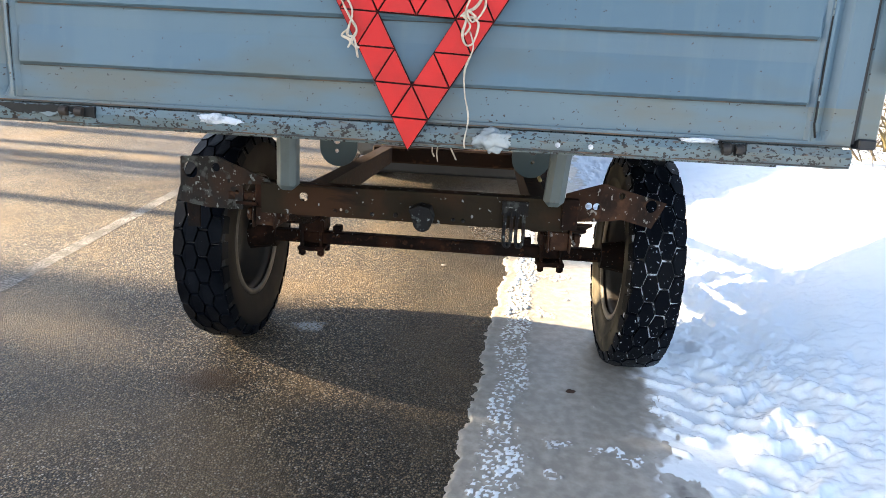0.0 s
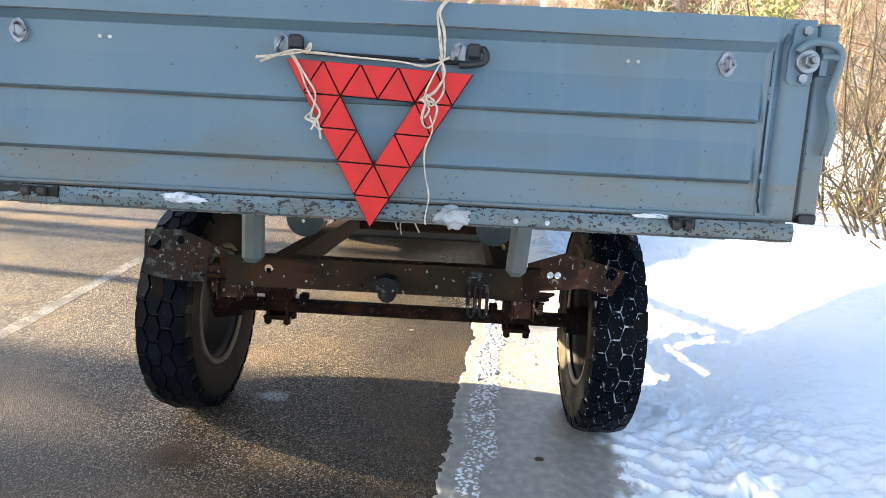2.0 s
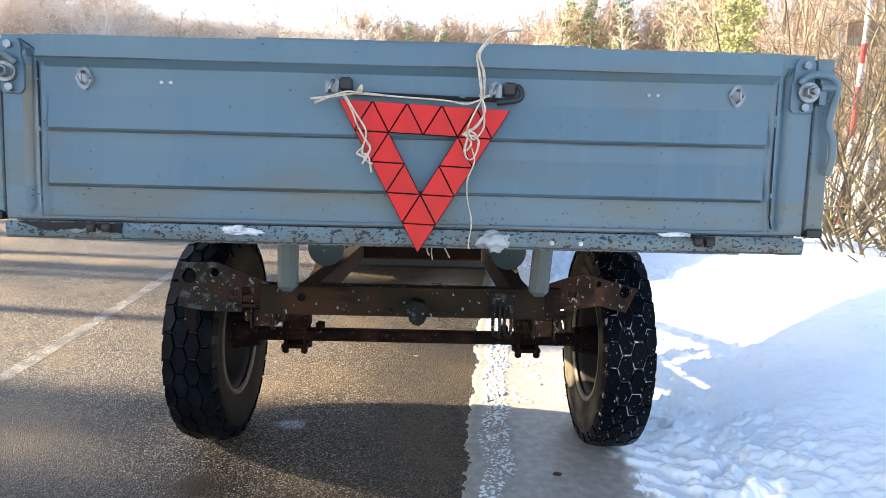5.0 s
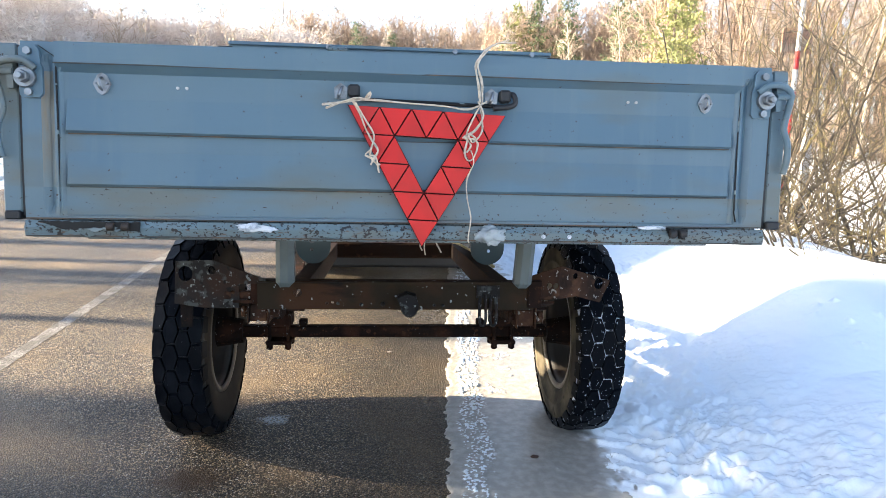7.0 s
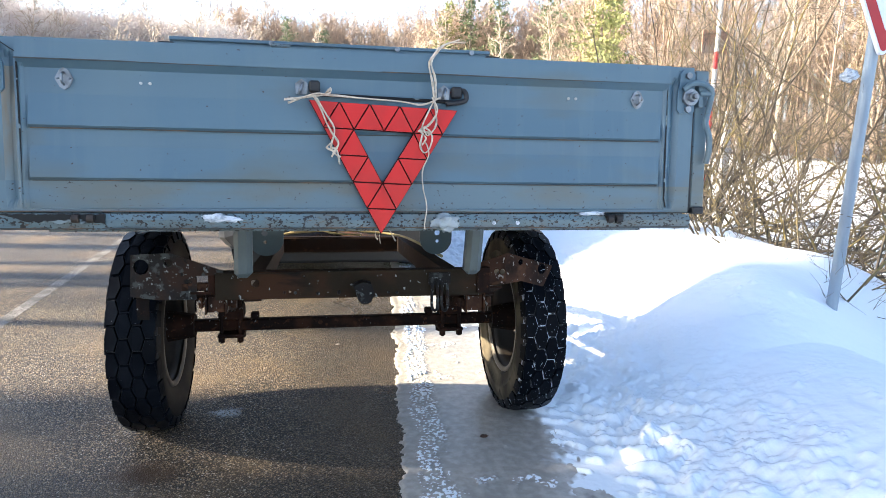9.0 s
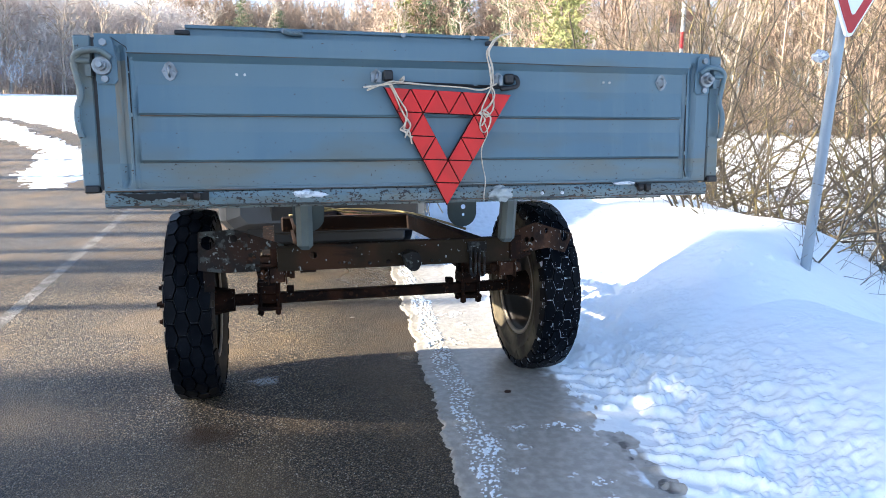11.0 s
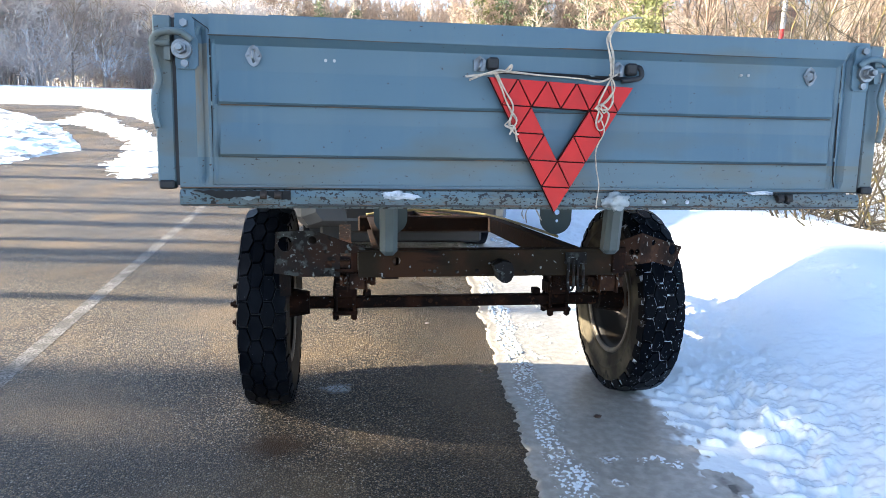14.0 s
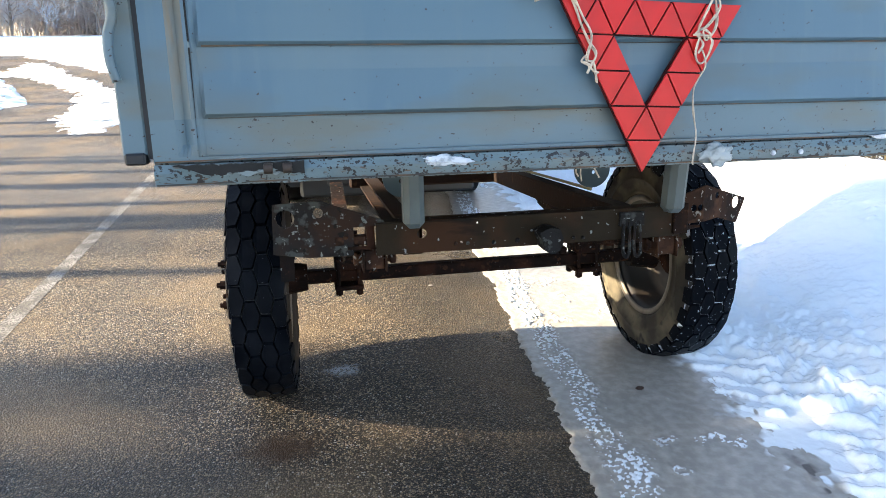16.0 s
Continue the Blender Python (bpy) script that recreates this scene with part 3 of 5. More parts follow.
def sheet(name, xs, ys, height, mat, label, category):
    X, Y = np.meshgrid(xs, ys)
    Z, ice = height(X, Y)
    nx, ny = len(xs), len(ys)
    co = np.stack([X, Y, Z], -1).reshape(-1, 3)
    i = (np.arange(ny - 1)[:, None] * nx + np.arange(nx - 1)[None, :]).reshape(-1)
    faces = np.stack([i, i + 1, i + nx + 1, i + nx], -1)
    me = bpy.data.meshes.new(name)
    me.vertices.add(len(co))
    me.vertices.foreach_set("co", co.astype(np.float32).ravel())
    me.loops.add(faces.size)
    me.loops.foreach_set("vertex_index", faces.astype(np.int32).ravel())
    me.polygons.add(len(faces))
    me.polygons.foreach_set("loop_start", np.arange(0, faces.size, 4, dtype=np.int32))
    me.polygons.foreach_set("use_smooth", np.ones(len(faces), dtype=bool))
    me.update(calc_edges=True)
    if ice is not None:
        layer = me.attributes.new("ice", "FLOAT", "POINT")
        layer.data.foreach_set("value", ice.astype(np.float32).ravel())
    me.materials.append(mat)
    ob = new(name, me)
    return tagged(ob, label, category, kind="structure")


sheet("ground", axis([(-400, -60, 12), (-60, -16, 24), (-16, -9, 50), (-9, -2.5, 150), (-2.5, -0.25, 10), (-0.25, 1.15, 290), (1.15, 2.2, 140), (2.2, 4.5, 60), (4.5, 40, 40), (40, 400, 12)]),
      axis([(-60, -2, 12), (-2, -0.6, 60), (-0.6, 2.2, 480), (2.2, 7, 150), (7, 18, 240), (18, 26, 50), (26, 80, 60), (80, 500, 14)]),
      snow_height, SNOW, "white snow bank and field with a strip of bare grey ice", "snow")
sheet("road", axis([(-120, -5.5, 24), (-5.5, 0.9, 20), (0.9, 1.5, 2)]), axis([(-60, 0, 8), (0, 10, 8), (10, 30, 40)]),
      lambda X, Y: (rise(X, Y), None), ASPHALT, "damp coarse grey asphalt road with tree shadows", "road")
bm = bmesh.new()
ly = np.linspace(-8, 11, 40)
rows = [(bm.verts.new((-1.86 - 0.035 * (y - 2.5) - 0.038, y, 0.0012)), bm.verts.new((-1.86 - 0.035 * (y - 2.5) + 0.038, y, 0.0012))) for y in ly]
for a, b in zip(rows, rows[1:]):
    bm.faces.new((a[0], a[1], b[1], b[0]))
line = part("road_line", bm, LINE, None, "worn white centre line painted on the asphalt")
tagged(line, category="road marking", kind="structure")

# ---- trailer ----
trailer = empty("trailer", TILT, "blue-grey steel cargo trailer with rusty axle and muddy tyres", "trailer")

# rear board
bm = bmesh.new()


def board_y(x, z):
    """The pressed face: a flange along the top, a shallow panel with two ribs, a channel at each end."""
    ax = abs(x)
    if ax > 0.7105 or z < 0.842:
        y = 0.0
    elif z > 1.127:
        y = 0.008 - 0.017 * min(1.0, (z - 1.127) / 0.016)
    else:
        y = 0.008
        for top, low in ((1.076, 1.0115), (0.970, 0.9050)):
            if low <= z <= top and ax <= 0.700:
                y = 0.008 - 0.0085 * (top - z) / (top - low) * (1 if ax < 0.695 else 0.1)
    if 0.7015 < ax <= 0.7105:
        y = min(y, 0.0025)
    if 0.716 < ax < 0.741 and 0.855 < z < 1.145:
        y += 0.011 * (1 - abs(ax - 0.728) / 0.0125)
    return y


bx = sorted({s * v for s in (-1, 1) for v in (0.777, 0.76, 0.748, 0.7405, 0.734, 0.728, 0.722, 0.7165, 0.7125, 0.7112, 0.7100, 0.706, 0.7005, 0.6995, 0.6945, 0.5, 0.3, 0.1)})
bz = [0.834, 0.8415, 0.8425, 0.86, 0.861, 0.8985, 0.9055, 0.93, 0.9575, 0.9695, 0.9705, 0.99, 1.0050, 1.0120, 1.04, 1.0635, 1.0755, 1.0765, 1.10, 1.1265, 1.1275, 1.135, 1.1428, 1.1440, 1.16, 1.184]
grid = [[bm.verts.new((x, board_y(x, z) + 0.002 * math.sin(7 * x + 11 * z), z)) for x in bx] for z in bz]
for a, b in zip(grid, grid[1:]):
    for i in range(len(bx) - 1):
        bm.faces.new((a[i], a[i + 1], b[i + 1], b[i]))
rim = [e for e in bm.edges if e.is_boundary]
ext = bmesh.ops.extrude_edge_only(bm, edges=rim)
for v in ext["geom"]:
    if isinstance(v, bmesh.types.BMVert):
        v.co.y = 0.038
board = part("tailgate", bm, [PAINT, PAINT_LOW, PAINT_TAN], trailer, "pressed steel tailgate with two long ribs")
for p in board.data.polygons:
    if p.center.z < 0.88:
        p.material_index = 1
    elif -0.7405 < p.center.x < -0.7165 and p.center.z < 1.13 and p.center.y < 0.03:
        p.material_index = 2
bm = bmesh.new()
box(bm, -0.775, 0.775, 0.032, 0.040, 0.836, 1.182)
part("inner_skin", bm, PAINT, board)
for s in (-1, 1):
    bm = bmesh.new()
    pts = [(s * 0.7105, 1.135), (s * 0.7100, 1.0), (s * 0.7115, 0.885), (s * 0.7108, 0.872), (s * 0.7165, 0.848)]
    tube_curve(bm, [(x, 0.001, z) for x, z in pts], 0.0019, 4)
    tube_curve(bm, [(s * 0.7105, 0.001, 1.135), (s * 0.712, 0.0, 1.154), (s * 0.722, -0.0005, 1.162), (s * 0.742, -0.0005, 1.176)], 0.0012, 4)
    part("corner_seam", bm, GAP, board, "dark open seam at the corner gusset")

# thin dark strips along the ribs, the top flange and the sill edges
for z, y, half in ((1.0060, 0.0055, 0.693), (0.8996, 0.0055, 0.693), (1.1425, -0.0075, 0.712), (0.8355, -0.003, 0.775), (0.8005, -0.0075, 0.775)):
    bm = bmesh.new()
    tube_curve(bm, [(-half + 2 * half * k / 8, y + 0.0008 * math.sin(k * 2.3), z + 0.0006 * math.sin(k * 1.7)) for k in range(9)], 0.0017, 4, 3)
    part("crease_line", bm, CREASE_DARK, board, "thin dark line along a pressed crease")
for s in (-1, 1):
    for x, z in ((0.625, 1.106) if s < 0 else (0.633, 1.104),):
        bm = bmesh.new()
        o = [(s * x + dx, z + dz) for dx, dz in ((-0.016, 0), (-0.008, -0.016), (0, -0.021), (0.008, -0.016), (0.016, 0), (0.008, 0.016), (0, 0.021), (-0.008, 0.016))]
        plate(bm, o, 0.003, 0.0085)
        for dx in (-0.011, 0.011):
            cyl(bm, (s * x + dx, 0.004, z), (s * x + dx, -0.001, z), 0.0025, seg=8)
        plate_ob = part("staple_plate", bm, ZINC, board, "small zinc staple plate", bevel=0.0012)
        bm = bmesh.new()
        tube_curve(bm, [(s * x, 0.004, z - 0.012), (s * x, -0.008, z - 0.008), (s * x, -0.010, z), (s * x, -0.008, z + 0.008), (s * x, 0.004, z + 0.012)], 0.0028, 6)
        part("staple", bm, ZINC, board, smooth=True)
    for dx in (-0.009, 0.009):
        bm = bmesh.new()
        cyl(bm, (s * 0.47 + dx, 0.009, 1.102), (s * 0.47 + dx, 0.005, 1.102), 0.0032, seg=8)
        part("rivet", bm, PALE, board, "pale rivet")

# latch at each corner
for s in (-1, 1):
    bm = bmesh.new()
    plate(bm, [(s * a, z) for a, z in ((0.732, 1.082), (0.738, 1.074), (0.772, 1.074), (0.776, 1.08), (0.776, 1.168), (0.770, 1.176), (0.745, 1.176), (0.738, 1.168), (0.736, 1.14), (0.732, 1.13))], -0.008, -0.001)
    lp = part("latch_plate", bm, PAINT, board, bevel=0.001)
    for z in (1.163, 1.084):
        bm = bmesh.new()
        hexnut(bm, (s * 0.757, -0.006, z), (s * 0.757, -0.016, z), 0.008)
        part("bolt", bm, ZINC, board, "small zinc bolt")
    bm = bmesh.new()
    cyl(bm, (s * 0.762, -0.006, 1.112), (s * 0.762, -0.018, 1.112), 0.020, 0.020, 20)
    hexnut(bm, (s * 0.762, -0.018, 1.112), (s * 0.762, -0.032, 1.112), 0.0125)
    cyl(bm, (s * 0.762, -0.032, 1.112), (s * 0.762, -0.042, 1.112), 0.007, seg=12)
    part("latch_pin", bm, ZINC, board, "zinc pin with washer and nut", bevel=0.001)
    bm = bmesh.new()
    # the hook goes over the pin, the lever hangs down the side
    tube_curve(bm, [(s * 0.742, -0.016, 1.128), (s * 0.762, -0.022, 1.143), (s * 0.790, -0.022, 1.143), (s * 0.812, -0.016, 1.134), (s * 0.818, -0.012, 1.115),
                    (s * 0.812, -0.010, 1.08), (s * 0.808, -0.010, 1.05), (s * 0.817, -0.012, 1.02), (s * 0.818, -0.012, 0.985), (s * 0.812, -0.010, 0.955)], 0.0072, 8)
    part("latch_lever", bm, PAINT_LOW, trailer, "bent steel latch lever", smooth=True)
    bm = bmesh.new()
    cyl(bm, (s * 0.785, -0.012, 1.122), (s * 0.824, -0.012, 1.122), 0.007, seg=10)
    box(bm, s * 0.79 - 0.006, s * 0.79 + 0.006, -0.014, 0.004, 1.09, 1.15)
    part("latch_pivot", bm, PAINT_LOW, trailer)

# floor edge below the board, with dents, holes and hinges
bm = bmesh.new()
xs = np.linspace(-0.777, 0.777, 90)
top, mid, low, back = [], [], [], []
for x in xs:
    w = 0.0010 * math.sin(x * 23) + 0.0010 * math.sin(x * 61 + 1)
    nick = 0.003 * max(0, math.sin(x * 37 + 2)) ** 6 - 0.003 * max(0, math.sin(x * 19)) ** 8
    top.append(bm.verts.new((x, -0.004, 0.8315)))
    mid.append(bm.verts.new((x, -0.010 + w, 0.818)))
    low.append(bm.verts.new((x, -0.006 + w * 1.4, 0.7995 + nick + 0.3 * w)))
    back.append(bm.verts.new((x, 0.03, 0.795)))
for row_a, row_b in ((top, mid), (mid, low), (low, back)):
    for i in range(len(xs) - 1):
        bm.faces.new((row_a[i], row_a[i + 1], row_b[i + 1], row_b[i]))
lip = part("rear_sill", bm, PAINT_WORN, trailer, "scratched and dented floor edge with rust and chipped paint")
for x, r in ((0.281, 0.0045), (0.338, 0.0045)):
    bm = bmesh.new()
    cyl(bm, (x, -0.009, 0.811), (x, -0.0125, 0.811), r, seg=10)
    part("drain_plug", bm, SNOW_CLUMP, lip, "white plug of ice in a hole")
for x0, x1 in ((-0.748, -0.553), (0.552, 0.60)):
    bm = bmesh.new()
    n = 22
    o = [(x0 + (x1 - x0) * i / n, 0.8305 + 0.0012 * math.sin(i * 2.1)) for i in range(n + 1)] + [(x1 - (x1 - x0) * i / n, 0.8125 + 0.018 * max(0, (i - 14) / 8) ** 2 + 0.008 * noise.noise(Vector((i * 0.45, x0 * 9, 0))) + 0.007 * noise.noise(Vector((i * 1.3, x0 * 5, 3)))) for i in range(n + 1)]
    plate(bm, o, -0.0155, -0.008)
    part("hinge_strap", bm, GAP, lip, "black bare hinge strap with flaked paint")
for x in (-0.607, -0.578, 0.566, 0.588):
    bm = bmesh.new()
    cyl(bm, (x - 0.008, -0.018, 0.821), (x + 0.006, -0.018, 0.821), 0.0085, seg=10)
    part("hinge_knuckle", bm, RIM, lip, "rusty hinge knuckles", bevel=0.001)

# sides, floor, headboard
for s in (-1, 1):
    bm = bmesh.new()
    x0, x1 = sorted((s * 0.786, s * 0.822))
    box(bm, x0, x1, 0.006, 1.92, 0.845, 1.18)
    for y in np.linspace(0.15, 1.75, 6):
        a, b = sorted((s * 0.822, s * 0.832))
        box(bm, a, b, y - 0.02, y + 0.02, 0.86, 1.16)
    side = part("side_board", bm, PAINT_LOW, trailer, "steel side board with chipped edge", bevel=0.003)
    bm = bmesh.new()
    x0, x1 = sorted((s * 0.788, s * 0.818))
    box(bm, x0, x1, -0.004, 0.03, 0.832, 0.85)
    part("rubber_pad", bm, BLACK, side, "black rubber pad", bevel=0.003)
    bm = bmesh.new()
    x0, x1 = sorted((s * 0.7785, s * 0.786))
    box(bm, x0, x1, 0.008, 0.03, 0.84, 1.176)
    part("gap_strip", bm, BLACK, side)
bm = bmesh.new()
box(bm, -0.785, 0.785, 0.041, 1.895, 0.806, 0.836)
bed = part("bed_floor", bm, PAINT_WORN, trailer)
for y in np.linspace(0.12, 1.8, 7):
    bm = bmesh.new()
    box(bm, -0.70, 0.70, y - 0.025, y + 0.025, 0.786, 0.806)
    part("floor_bearer", bm, PAINT_WORN, bed)
bm = bmesh.new()
box(bm, -0.80, 0.76, 1.90, 1.93, 0.836, 1.575)
box(bm, -0.80, 0.76, 1.885, 1.935, 1.56, 1.577)
box(bm, -0.76, 0.72, 1.893, 1.90, 1.20, 1.50)
hb = part("headboard", bm, PAINT, trailer, "tall steel front board", bevel=0.003)
for s, x in ((-1, -0.812), (1, 0.772)):
    bm = bmesh.new()
    box(bm, x - 0.035, x + 0.035, 1.875, 1.93, 1.528, 1.55)
    part("end_cap", bm, BLACK, hb, "black rubber end cap", bevel=0.004)
for x in (-0.33, 0.28, 0.66):
    bm = bmesh.new()
    cyl(bm, (x, 1.885, 1.562), (x, 1.87, 1.562), 0.012, seg=10)
    part("bolt", bm, ZINC, hb)
bm = bmesh.new()
tube_curve(bm, [(-0.33, 1.87, 1.556), (-0.29, 1.865, 1.548), (-0.24, 1.87, 1.55)], 0.014, 8)
part("handle", bm, PAINT_WORN, hb, "painted latch handle", smooth=True)

# cross beam, brackets, posts
bm = bmesh.new()
pierced(bm, [(-0.405, 0.566), (0.372, 0.568), (0.372, 0.645), (-0.405, 0.640)], [(-0.296, 0.612, 0.012), (-0.16, 0.63, 0.003), (-0.20, 0.585, 0.004), (0.22, 0.63, 0.003)], 0.440, 0.446)
box(bm, -0.405, 0.372, 0.4465, 0.50, 0.637, 0.643)
box(bm, -0.405, 0.372, 0.4465, 0.50, 0.564, 0.570)
beam = part("cross_beam", bm, OLIVE, trailer, "olive-painted channel cross beam with chips and scratches")
for x, z, r in ((-0.215, 0.583, 0.005), (-0.185, 0.582, 0.005), (-0.12, 0.579, 0.006), (-0.06, 0.581, 0.007), (0.085, 0.578, 0.005), (0.11, 0.577, 0.005)):
    bm = bmesh.new()
    cyl(bm, (x, 0.441, z), (x, 0.434, z), r, r * 0.7, 8)
    part("rivet", bm, RUST_GREY, beam, "flaking rivet")
bm = bmesh.new()
o = [(-0.022, 0.606), (-0.012, 0.584), (-0.008, 0.566), (0.002, 0.556), (0.016, 0.553), (0.029, 0.560), (0.036, 0.574), (0.038, 0.590), (0.030, 0.612), (0.004, 0.618)]
plate(bm, o, 0.385, 0.439)
part("lug", bm, RUST_GREY, beam, "rounded welded lug", bevel=0.004)

bend_l = lambda x: 0.25 * max(0, -0.44 - x)
bend_r = lambda x: 0.5 * max(0, x - 0.44)
bm = bmesh.new()
pierced(bm, [(-0.645, 0.57), (-0.64, 0.69), (-0.53, 0.697), (-0.44, 0.668), (-0.385, 0.648), (-0.385, 0.636), (-0.456, 0.634), (-0.458, 0.567), (-0.56, 0.562)],
        [(-0.612, 0.656, 0.022), (-0.535, 0.669, 0.012), (-0.475, 0.61, 0.006)], 0.448, 0.454, bend_l)
brl = part("end_bracket", bm, RUST_GREY, trailer, "flaking steel end bracket with two round holes")
bm = bmesh.new()
plate(bm, [(-0.632, 0.50), (-0.60, 0.50), (-0.598, 0.57), (-0.632, 0.57)], 0.51, 0.518)
bar_bm = bmesh.new()
box(bar_bm, -0.50, -0.427, 0.458, 0.49, 0.590, 0.611)
part("bracket_bar", bar_bm, RUST_PALE, brl, "rusty flat bar", bevel=0.002)
gusset_bm = bmesh.new()
box(gusset_bm, -0.426, -0.407, 0.452, 0.50, 0.578, 0.650)
part("gusset", gusset_bm, RUST, brl, bevel=0.002)
part("bracket_tab", bm, RUST, brl, bevel=0.002)
bm = bmesh.new()
pierced(bm, [(0.362, 0.590), (0.360, 0.660), (0.40, 0.674), (0.453, 0.690), (0.476, 0.683), (0.56, 0.658), (0.631, 0.637), (0.616, 0.610), (0.594, 0.572), (0.55, 0.585), (0.507, 0.598), (0.448, 0.595)],
        [(0.588, 0.630, 0.017), (0.503, 0.658, 0.009), (0.418, 0.633, 0.009), (0.437, 0.633, 0.009)], 0.448, 0.454, bend_r)
brr = part("end_bracket", bm, RUST_PALE, trailer, "bent rusty end bracket with an oval hole")
bm = bmesh.new()
box(bm, 0.352, 0.392, 0.43, 0.452, 0.572, 0.65)
part("weld_plate", bm, RUST, brr, bevel=0.002)

for x, lean in ((-0.322, 0.0), (0.324, 0.012)):
    bm = bmesh.new()
    vs = box(bm, x - 0.024, x + 0.024, 0.37, 0.425, 0.636, 0.80)
    for v in vs:
        if v.co.z > 0.7:
            v.co.x += lean
    part("floor_post", bm, POST_PAINT, trailer, "painted channel post under the floor", bevel=0.013)
for s in (-1, 1):
    bm = bmesh.new()
    c = s * 0.29
    o = [(c + 0.056, 0.775), (c + 0.057, 0.74)] + [(c + 0.057 * math.cos(a), 0.706 - 0.056 * math.sin(a)) for a in np.linspace(0.1, math.pi - 0.1, 11)] + [(c - 0.057, 0.74), (c - 0.056, 0.775)]
    pierced(bm, o, [(c + s * 0.005, 0.727, 0.010), (c + s * 0.005, 0.697, 0.006)], 0.80, 0.806)
    box(bm, c - 0.05, c + 0.05, 0.806, 0.85, 0.755, 0.775)
    part("spring_hanger", bm, GREEN_DARK, trailer, "dark green hanger plate with holes")

# frame rails and drawbar
for s in (-1, 1):
    bm = bmesh.new()
    x0, x1 = sorted((s * 0.285, s * 0.335))
    box(bm, x0, x1, 0.505, 1.90, 0.548, 0.556)
    box(bm, x0, x1, 0.505, 1.90, 0.612, 0.620)
    a, b = sorted((s * 0.285, s * 0.292))
    box(bm, a, b, 0.505, 1.90, 0.5565, 0.6115)
    part("frame_rail", bm, RUST_BROWN, trailer, "rusty brown channel frame rail")
bm = bmesh.new()
box(bm, -0.38, 0.345, 1.905, 1.96, 0.545, 0.622)
cross = part("front_crossmember", bm, RUST_BROWN, trailer, "rusty brown front crossmember", bevel=0.008)
bm = bmesh.new()
cyl(bm, (0.306, 1.906, 0.582), (0.306, 1.900, 0.582), 0.011, seg=12)
part("bolt_head", bm, ZINC, cross, "bright bolt head")
for s in (-1, 1):
    bm = bmesh.new()
    tube_curve(bm, [(s * 0.30, 1.93, 0.585), (s * 0.16, 2.45, 0.57), (0, 3.0, 0.56)], 0.028, 8)
    part("drawbar_arm", bm, RUST, trailer, "dark steel drawbar arm")
bm = bmesh.new()
tube_curve(bm, [(-0.34, 1.93, 0.63), (-0.22, 1.92, 0.645), (-0.05, 1.93, 0.655), (0.12, 1.93, 0.648), (0.28, 1.85, 0.635), (0.33, 1.5, 0.628), (0.33, 0.9, 0.632)], 0.006, 6)
tube_curve(bm, [(-0.28, 1.93, 0.632), (-0.2, 1.92, 0.67), (-0.12, 1.93, 0.66), (-0.04, 1.92, 0.64), (0.1, 1.93, 0.63)], 0.005, 6)
part("cable", bm, WIRE, trailer, "yellowed loose cable", smooth=True)

# axle, springs, bolts
CY, CZ = 1.12, 0.352
bm = bmesh.new()
box(bm, -0.66, 0.66, CY - 0.022, CY + 0.022, CZ - 0.022, CZ + 0.022)
axle = part("axle", bm, RUST, trailer, "square rusty axle beam", bevel=0.006)
for s in (-1, 1):
    bm = bmesh.new()
    cyl(bm, (s * 0.58, CY, CZ), (s * 0.675, CY, CZ), 0.045, 0.06, 16)
    part("axle_end", bm, RUST, axle)
for s, c in ((-1, -0.445), (1, 0.404)):
    bm = bmesh.new()
    box(bm, c - 0.048, c + 0.048, CY - 0.06, CY + 0.06, CZ - 0.042, CZ - 0.026)
    box(bm, c - 0.045, c + 0.045, CY - 0.05, CY + 0.05, CZ + 0.026, CZ + 0.075)
    seat = part("spring_seat", bm, RUST, axle, "rusty spring seat", bevel=0.004)
    for dx in (-0.034, 0.034):
        for dy in (-0.045, 0.045):
            bm = bmesh.new()
            cyl(bm, (c + dx, CY + dy, CZ - 0.062), (c + dx, CY + dy, CZ + 0.14), 0.007, seg=8)
            hexnut(bm, (c + dx, CY + dy, CZ - 0.058), (c + dx, CY + dy, CZ - 0.042), 0.013)
            part("u_bolt", bm, RUST, trailer, "rusty spring bolt with nut")
    bm = bmesh.new()
    for k in range(7):
        half = 0.68 - 0.085 * k
        zc = CZ + 0.125 - 0.008 * k
        prev = None
        for i in range(13):
            t = -1 + i / 6
            y = CY + half * t
            z = zc + 0.11 * (half * t / 0.68) ** 2
            ring = [bm.verts.new((c - 0.027, y, z - 0.0035)), bm.verts.new((c + 0.027, y, z - 0.0035)), bm.verts.new((c + 0.027, y, z + 0.0035)), bm.verts.new((c - 0.027, y, z + 0.0035))]
            if prev:
                for q in range(4):
                    bm.faces.new((prev[q], prev[(q + 1) % 4], ring[(q + 1) % 4], ring[q]))
            else:
                bm.faces.new(ring)
            prev = ring
        bm.faces.new(list(reversed(prev)))
    part("leaf_spring", bm, RUST, trailer, "stack of rusty spring leaves")
    bm = bmesh.new()
    k, h = (-0.408, 0.549) if s < 0 else (0.356, 0.534)
    box(bm, k - 0.024, k + 0.024, 0.47, 0.53, h - 0.024, h + 0.024)
    box(bm, k - 0.030, k - 0.025, 0.46, 0.54, h - 0.03, h + 0.05)
    box(bm, k + 0.025, k + 0.030, 0.46, 0.54, h - 0.03, h + 0.05)
    cyl(bm, (k - 0.042, 0.495, h), (k + 0.042, 0.495, h), 0.012, seg=10)
    hexnut(bm, (k - 0.05, 0.495, h), (k - 0.038, 0.495, h), 0.018)
    hexnut(bm, (k + 0.038, 0.495, h), (k + 0.054, 0.495, h), 0.018)
    part("spring_shackle", bm, RUST_PALE, trailer, "rusty spring shackle with a through bolt", bevel=0.003)
